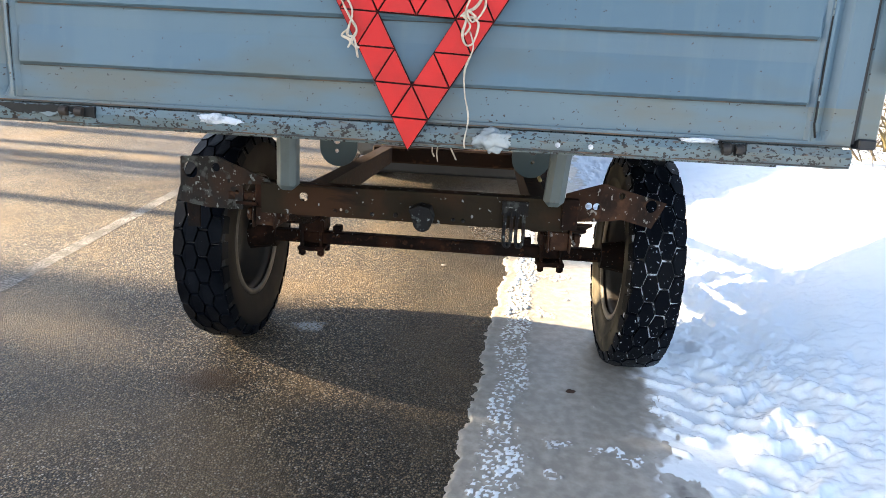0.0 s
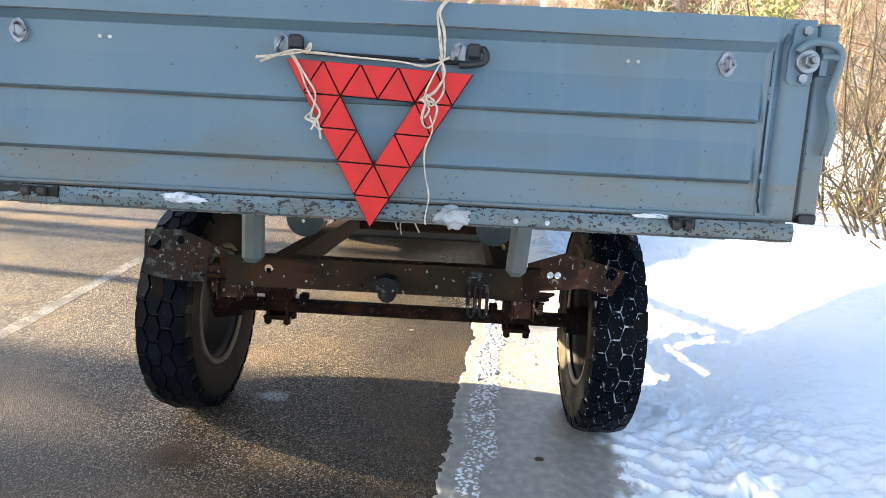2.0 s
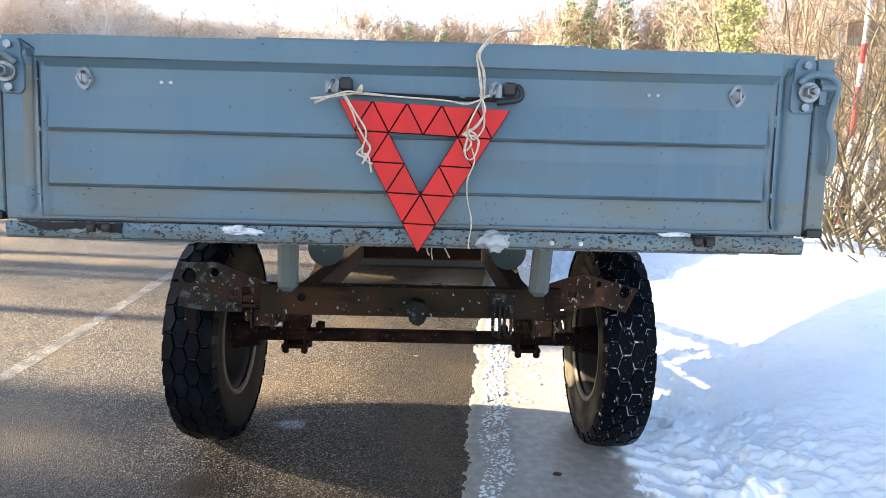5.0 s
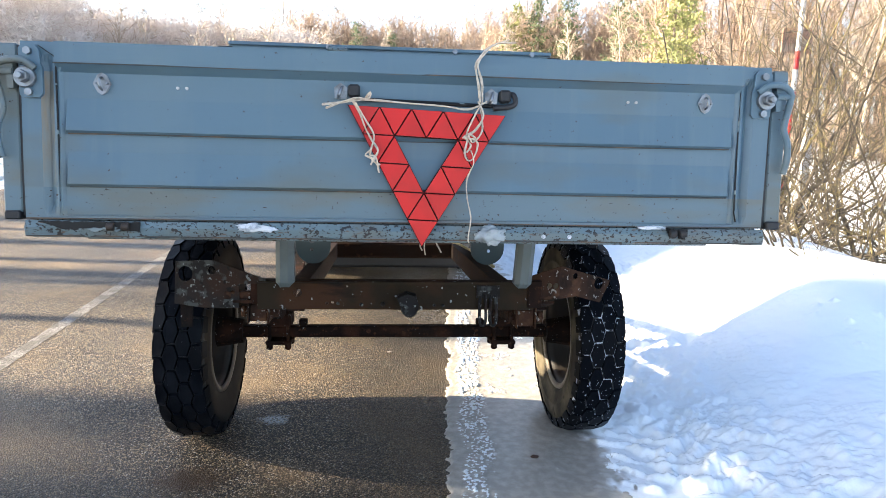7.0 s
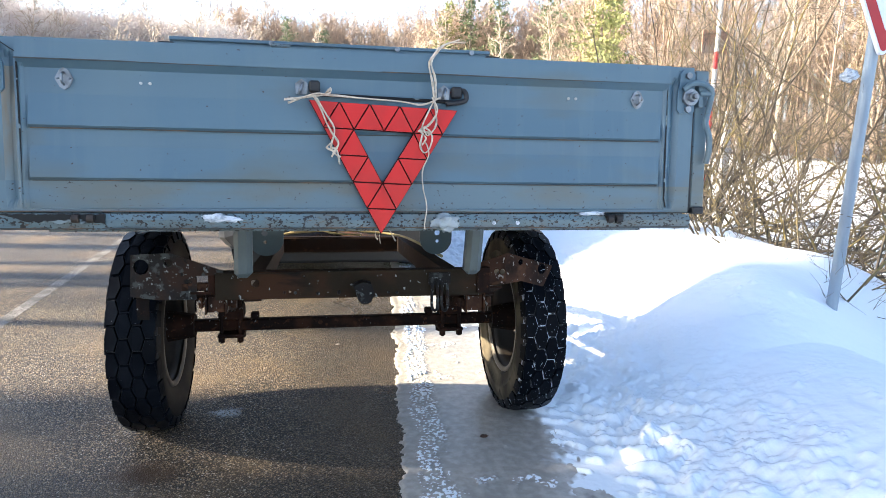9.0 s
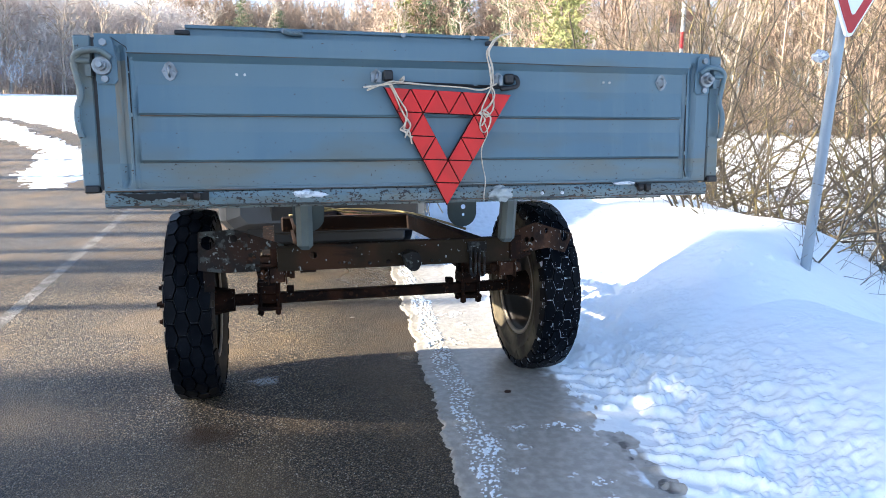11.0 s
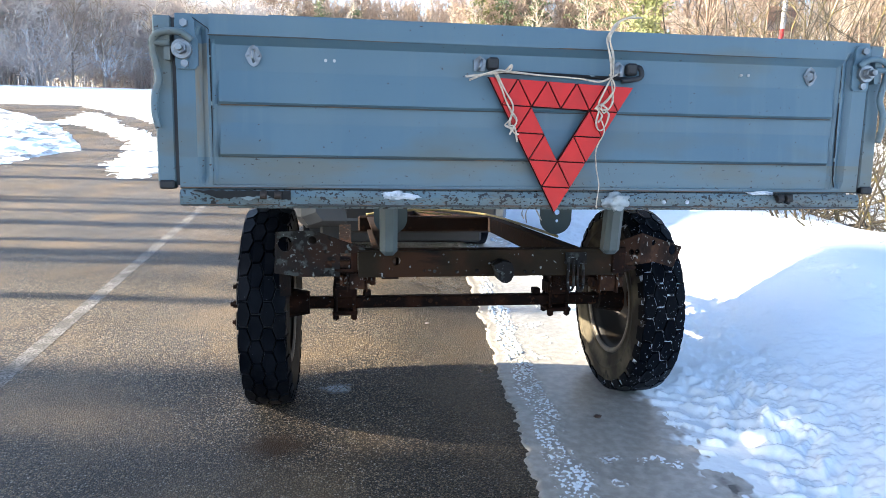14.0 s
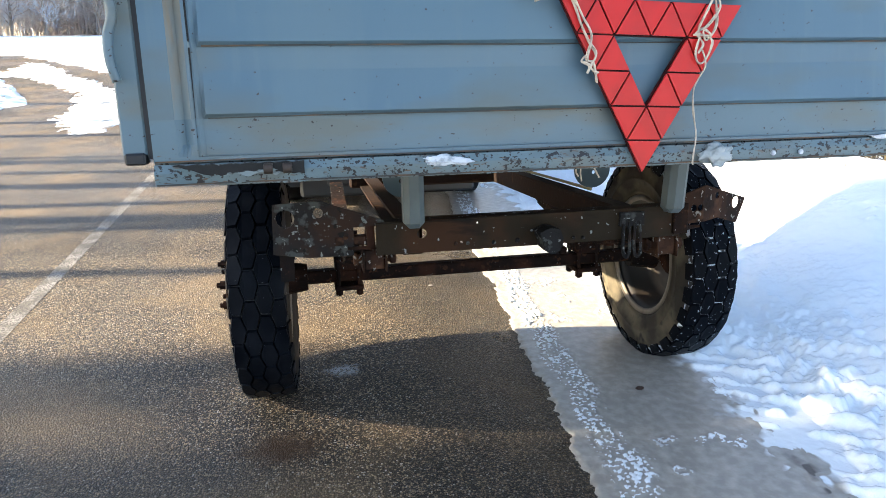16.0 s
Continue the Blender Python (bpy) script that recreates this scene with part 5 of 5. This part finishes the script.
def sticks(name, rows, mat, parent=None, label="", sides=3):
    """One mesh of tapered prisms from rows of grow()."""
    A = np.array(rows, float)
    p, q, r0, r1 = A[:, :3], A[:, 3:6], A[:, 6], A[:, 7]
    d = q - p
    d /= np.linalg.norm(d, axis=1, keepdims=True) + 1e-9
    ref = np.where(np.abs(d[:, 2:3]) < 0.9, np.array([[0, 0, 1.0]]), np.array([[1.0, 0, 0]]))
    u = np.cross(d, ref)
    u /= np.linalg.norm(u, axis=1, keepdims=True) + 1e-9
    w = np.cross(d, u)
    co = []
    for base, r in ((p, r0), (q, r1)):
        for k in range(sides):
            t = k * math.tau / sides
            co.append(base + r[:, None] * (u * math.cos(t) + w * math.sin(t)))
    co = np.stack(co, 1)
    m = len(A)
    i0 = (np.arange(m) * 2 * sides)[:, None]
    quads = np.stack([np.concatenate([i0 + k, i0 + (k + 1) % sides, i0 + sides + (k + 1) % sides, i0 + sides + k], 1) for k in range(sides)], 1).reshape(-1, 4)
    me = bpy.data.meshes.new(name)
    me.vertices.add(m * 2 * sides)
    me.vertices.foreach_set("co", co.astype(np.float32).ravel())
    me.loops.add(quads.size)
    me.loops.foreach_set("vertex_index", quads.astype(np.int32).ravel())
    me.polygons.add(len(quads))
    me.polygons.foreach_set("loop_start", np.arange(0, quads.size, 4, dtype=np.int32))
    me.polygons.foreach_set("use_smooth", np.ones(len(quads), dtype=bool))
    me.update(calc_edges=True)
    me.materials.append(mat)
    ob = new(name, me)
    ob.parent = parent
    return tagged(ob, label)


def blades(name, rows, mat, label=""):
    """Far twigs, too fine to be more than slivers: one tapering face each; trunks are prisms."""
    A = np.array(rows, float)
    thick = A[:, 6] > 0.05
    ob = sticks(name, A[thick], mat, None, label)
    B = A[~thick]
    p, q, r0 = B[:, :3], B[:, 3:6], B[:, 6]
    side = np.cross(q - p, np.random.default_rng(3).normal(0, 1, p.shape))
    side /= np.linalg.norm(side, axis=1, keepdims=True) + 1e-9
    tip = q + (q - p) * 0.25
    co = np.stack([p - side * r0[:, None] * 1.2, p + side * r0[:, None] * 1.2, tip], 1)
    n = len(B)
    me = bpy.data.meshes.new("twigs")
    me.vertices.add(3 * n)
    me.vertices.foreach_set("co", co.astype(np.float32).ravel())
    me.loops.add(3 * n)
    me.loops.foreach_set("vertex_index", np.arange(3 * n, dtype=np.int32))
    me.polygons.add(n)
    me.polygons.foreach_set("loop_start", np.arange(0, 3 * n, 3, dtype=np.int32))
    me.update(calc_edges=True)
    me.materials.append(mat)
    new("twigs", me).parent = ob
    return ob


def placed(rows, x, y, z, turn, size):
    A = np.array(rows, float)
    c, s = math.cos(turn), math.sin(turn)
    M = np.array([[c, -s, 0], [s, c, 0], [0, 0, 1]]) * size
    A[:, :3] = A[:, :3] @ M.T + (x, y, z)
    A[:, 3:6] = A[:, 3:6] @ M.T + (x, y, z)
    A[:, 6:] *= size
    return A


def bare_tree(rng, height, thin=1.0, broad=False):
    rows = []
    p, d, n = np.zeros(3), np.array([0, 0, 1.0]), 9
    for i in range(n):
        d = d + rng.normal(0, 0.05, 3)
        d /= np.linalg.norm(d)
        q = p + d * height / n
        r0, r1 = 0.012 * height * thin * (1 - 0.9 * i / n), 0.012 * height * thin * (1 - 0.9 * (i + 1) / n)
        rows.append((*p, *q, r0, r1))
        if i >= 2:
            for _ in range(4):
                side = rng.normal(0, 1, 3)
                side[2] = 0
                side /= np.linalg.norm(side)
                nd = side * (0.85 if broad else 0.6) + np.array([0, 0, 0.5 if broad else 0.75])
                grow(rng, p + (q - p) * rng.random(), nd / np.linalg.norm(nd), height * ((0.12 + 0.16 * math.sin(math.pi * i / n)) if broad else 0.30 * (1.1 - i / n)), r1 * 0.45, 2, 0.62 if broad else 0.5, 1.0, 0.02, 0.30 if broad else 0.15, rows, 2)
        p = q
    return rows


rng = np.random.default_rng(11)
kinds = [bare_tree(rng, 10.0, t) for t in (0.8, 0.9, 1.0, 0.7, 0.85, 0.75)]
broad_kinds = [bare_tree(rng, 10.0, t, True) for t in (0.8, 0.9, 0.7, 0.85)]
bush_kinds = []
for k in range(4):
    rows = []
    for _ in range(7):
        a = rng.uniform(0, math.tau)
        grow(rng, (0.2 * math.cos(a), 0.2 * math.sin(a), 0), (0.35 * math.cos(a), 0.35 * math.sin(a), 0.9), rng.uniform(1.6, 2.6), 0.022, 2, 0.5, 1.4, 0.0, 0.12, rows, 0)
    bush_kinds.append(rows)

# far woods: a belt whose distance and height change with the bearing
woods = []
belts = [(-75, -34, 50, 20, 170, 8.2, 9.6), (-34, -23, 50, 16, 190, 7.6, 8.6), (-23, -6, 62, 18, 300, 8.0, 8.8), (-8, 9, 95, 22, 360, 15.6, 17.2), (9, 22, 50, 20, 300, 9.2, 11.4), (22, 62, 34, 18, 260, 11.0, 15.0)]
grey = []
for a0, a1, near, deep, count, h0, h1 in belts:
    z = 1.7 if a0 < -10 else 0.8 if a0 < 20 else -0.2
    # belts on the left get the paler, greyer colour
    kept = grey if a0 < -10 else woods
    for _ in range(count):
        a, r = radians(rng.uniform(a0, a1)), near + deep * rng.random() ** 1.3
        h = rng.uniform(h0, h1) * (0.85 + 0.18 * rng.random())
        kind = broad_kinds[rng.integers(4)] if a0 < -10 else kinds[rng.integers(6)]
        one = placed(kind, r * math.sin(a), r * math.cos(a), z, rng.uniform(0, math.tau), h / 10)
        one[:, 6:] = np.maximum(one[:, 6:], 0.00036 * r)
        kept.append(one)
    for _ in range(int(count * 0.3)):
        a, r = radians(rng.uniform(a0, a1)), near - 3 + deep * rng.random()
        one = placed(bush_kinds[rng.integers(4)], r * math.sin(a), r * math.cos(a), z, rng.uniform(0, math.tau), rng.uniform(0.7, 1.5))
        one[:, 6:] = np.maximum(one[:, 6:], 0.00032 * r)
        kept.append(one)
ob = blades("woods", np.concatenate(woods), WOODS, "bare brown winter woods along the edge of the snow field")
tagged(ob, category="woods", kind="stuff")
ob = blades("woods", np.concatenate(grey), WOODS_GREY, "pale grey winter woods behind the snow field")
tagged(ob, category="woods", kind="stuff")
frosted = []
for _ in range(12):
    a, r = radians(rng.uniform(-36, -8)), rng.uniform(45, 50)
    one = placed(bush_kinds[rng.integers(4)], r * math.sin(a), r * math.cos(a), 1.7, rng.uniform(0, math.tau), rng.uniform(0.8, 1.6))
    one = one[rng.random(len(one)) < 0.10]
    one[:, 6:] = np.maximum(one[:, 6:], 0.0004 * r)
    frosted.append(one)
ob = sticks("snowy_twigs", np.concatenate(frosted), SNOW_CLUMP, None, "snow lying on twigs at the edge of the woods")
tagged(ob, category="snow", kind="stuff")


def tree(name, rows, mat, x, y, z, size, turn, label, category, group=""):
    """A bare tree of its own: trunk and crown."""
    A = placed(rows, 0, 0, 0, turn, size)
    A[:, 6:] = np.maximum(A[:, 6:], 0.00035 * math.hypot(x, y))
    t = empty(name, pose(x, y, z), label, category, group)
    cut = A[:, 6].max() * 0.34
    sticks("trunk", A[A[:, 6] >= cut], mat, t, sides=6)
    sticks("crown", A[A[:, 6] < cut], mat, t)
    return t


for x, y, h in ((7.8, 44.3, 9.0), (10.9, 38.5, 7.8), (13.2, 36, 8.6), (-10.4, 74, 16.5), (-8.4, 78, 15), (-0.5, 80, 13), (8.5, 52, 9), (-19, 48, 9), (-23, 47, 9.5), (-14, 50, 9.5), (-16.5, 47, 8.5), (-12, 52, 10), (-21, 50, 9.5), (-26, 46, 9), (-28, 48, 9.5), (-9, 54, 10), (17.5, 30, 10.5), (20, 27, 11), (19, 24, 9.5), (23.5, 31, 12)):
    tree("birch_tree", kinds[rng.integers(6)], BIRCH, x, y, 0.3, h / 10, rng.uniform(0, math.tau), "tall bare birch with pale bark and fine twigs", "tree", "birches")


def conifer(x, y, z, h, width, mat, label, low=0.16, dense=9, taper=1.05, tufts=7, reaches=(0.35, 1.2)):
    t = empty("conifer_tree", pose(x, y, z), label, "tree", "conifers")
    sticks("trunk", [(0, 0, i * h / 6, 0, 0, (i + 1) * h / 6, 0.02 * h * (1 - i / 6.2), 0.02 * h * (1 - (i + 1) / 6.2)) for i in range(6)], BARK, t, sides=8)
    co, faces = [], []
    tiers = int(9 + h * 0.8)
    for tier in range(tiers):
        k = low + (1 - low) * tier / tiers
        for _ in range(dense):
            a = rng.uniform(0, math.tau)
            reach = width * ((1.02 - k) / (1.02 - low)) ** taper * rng.uniform(*reaches)
            base = np.array([0, 0, (k + rng.uniform(-0.02, 0.02)) * h])
            d = np.array([math.cos(a), math.sin(a), rng.uniform(-0.35, 0.15)])
            n = max(4, int(reach / 0.16))
            for s in range(n):
                u = (s + 0.5) / n
                c = base + d * reach * u + np.array([0, 0, 0.12 * reach * u * u])
                for _ in range(tufts):
                    o = c + rng.normal(0, 0.11, 3) * (1.1 - 0.4 * u)
                    v = rng.normal(0, 0.075, (3, 3))
                    i = len(co)
                    co += [tuple(o + v[0]), tuple(o + v[1]), tuple(o + v[2])]
                    faces.append((i, i + 1, i + 2))
    me = bpy.data.meshes.new("crown")
    me.from_pydata(co, [], faces)
    me.materials.append(mat)
    new("crown", me).parent = t


for x, y, h, w, mat in ((16.4, 39.2, 12.4, 2.2, NEEDLE), (12.6, 27.9, 8.3, 1.7, NEEDLE_YELLOW), (13.6, 28.8, 7.6, 1.6, NEEDLE_YELLOW), (15.1, 42.0, 10.8, 1.7, NEEDLE), (13.0, 47.3, 11.7, 1.5, NEEDLE), (11.2, 48.5, 11.2, 1.7, NEEDLE), (9.6, 49.5, 10.6, 1.9, NEEDLE_YELLOW), (-3.8, 90, 15.0, 2.4, NEEDLE), (1.0, 92, 14.2, 2.6, NEEDLE)):
    conifer(x, y, 0, h, w, mat, "yellow-green conifer among bare trees" if mat is NEEDLE_YELLOW else "dark green conifer rising above bare trees", 0.36, 5, 0.5, 5, (0.5, 1.3))

# lichen-covered bushes behind the snow bank
for x, y, size, stems in ((2.95, 2.2, 0.8, 9), (3.1, 3.1, 1.0, 10), (3.9, 2.6, 1.2, 10), (3.2, 4.4, 1.4, 14), (4.3, 4.0, 1.35, 10), (4.9, 2.9, 1.35, 9), (5.6, 4.9, 1.5, 9), (4.4, 6.0, 1.5, 9), (6.6, 3.6, 1.5, 8), (6.4, 7.2, 1.7, 9), (8.3, 6.0, 1.7, 8), (3.9, 5.2, 1.5, 9)):
    rows = []
    for _ in range(stems):
        a = rng.uniform(0, math.tau)
        low = rng.random() < 0.4
        d = (0.9 * math.cos(a), 0.9 * math.sin(a), 0.4 if low else 1.2)
        grow(rng, (0.12 * math.cos(a), 0.12 * math.sin(a), -0.1), d, rng.uniform(1.6, 2.9) * size, 0.0105 * size, 3, 0.55, 1.28, 0.004, 0.21, rows, 0, 0.1)
    for _ in range(1 if x < 5 else 0):
        a = rng.uniform(0, math.tau)
        grow(rng, (0.15 * math.cos(a), 0.15 * math.sin(a), -0.15), (0.8 * math.cos(a), 0.8 * math.sin(a), 0.75), rng.uniform(2.2, 3.2) * size, 0.019 * size, 2, 0.55, 1.1, -0.01, 0.2, rows, 0, 0.15)
    rows = [q for q in rows if min(q[0], q[3]) + x > 2.35]
    b = empty("bush", pose(x, y, -0.2 if x > 3.5 else 0.0), "leafless tangled bush with yellow lichen on its branches", "bush", "bushes behind the bank")
    thick = [q for q in rows if q[6] >= 0.0055 * size]
    sticks("branchwork", thick, LICHEN, b, sides=5)
    tagged(sticks("brushwood", [q for q in rows if q[6] < 0.0055 * size], LICHEN, b), kind="stuff")

# unseen trees along the left verge, placed so their shadows lie across the road
def tall_tree(height):
    rows, p, d, n = [], np.zeros(3), np.array([0, 0, 1.0]), 12
    for i in range(n):
        d = d + rng.normal(0, 0.025, 3)
        d /= np.linalg.norm(d)
        q = p + d * height / n
        r0, r1 = 0.011 * height * (1 - 0.85 * i / n), 0.011 * height * (1 - 0.85 * (i + 1) / n)
        rows.append((*p, *q, r0, r1))
        if i >= 5:
            for _ in range(3):
                side = rng.normal(0, 1, 3)
                side[2] = 0
                side /= np.linalg.norm(side)
                nd = side * 0.55 + np.array([0, 0, 0.8])
                grow(rng, p + (q - p) * rng.random(), nd / np.linalg.norm(nd), height * 0.12, r1 * 0.4, 2, 0.5, 1.0, 0.02, 0.15, rows, 2)
        p = q
    return rows


for x, y, h in ((-24, 6.8, 13), (-17, 5.9, 16), (-16, 6.9, 15), (-18, 8.6, 16), (-15, 10.2, 15), (-19, 12.5, 17), (-17, 1.0, 15), (-15, 0.2, 14), (-20, -0.4, 16), (-16, -1.6, 15), (-22, 16, 16), (-13, 4.3, 9), (-15, 5.1, 10), (-14, 5.6, 9.5), (-16, 7.6, 10), (-13.5, 8.1, 9)):
    tree("roadside_tree", tall_tree(h), BARK, x, y, 0.05, 1.0, 0.0, "tall bare tree on the verge beside the road", "tree", "roadside trees")
# conifers out of view, added to shade the near road and ice
for x, y, h, w in ((-20, 2.9, 19.0, 1.3), (-17, 1.7, 17.0, 1.15), (-19, 0.1, 18.0, 0.9)):
    conifer(x, y, 0, h, w, NEEDLE, "slim dark unseen conifer on the verge, added for its shade", 0.16, 12, 0.75, 6)
# two more out of view, set to shade the trailer and bank
conifer(-26, 4.8, 0, 16.5, 1.5, NEEDLE, "tall unseen pine with a high crown, added for its shade", 0.605, 13, 0.75)
conifer(-22.5, 3.56, 0, 18.0, 1.05, NEEDLE, "slim dark unseen conifer on the verge, added for its shade", 0.16, 10, 0.75, 6)
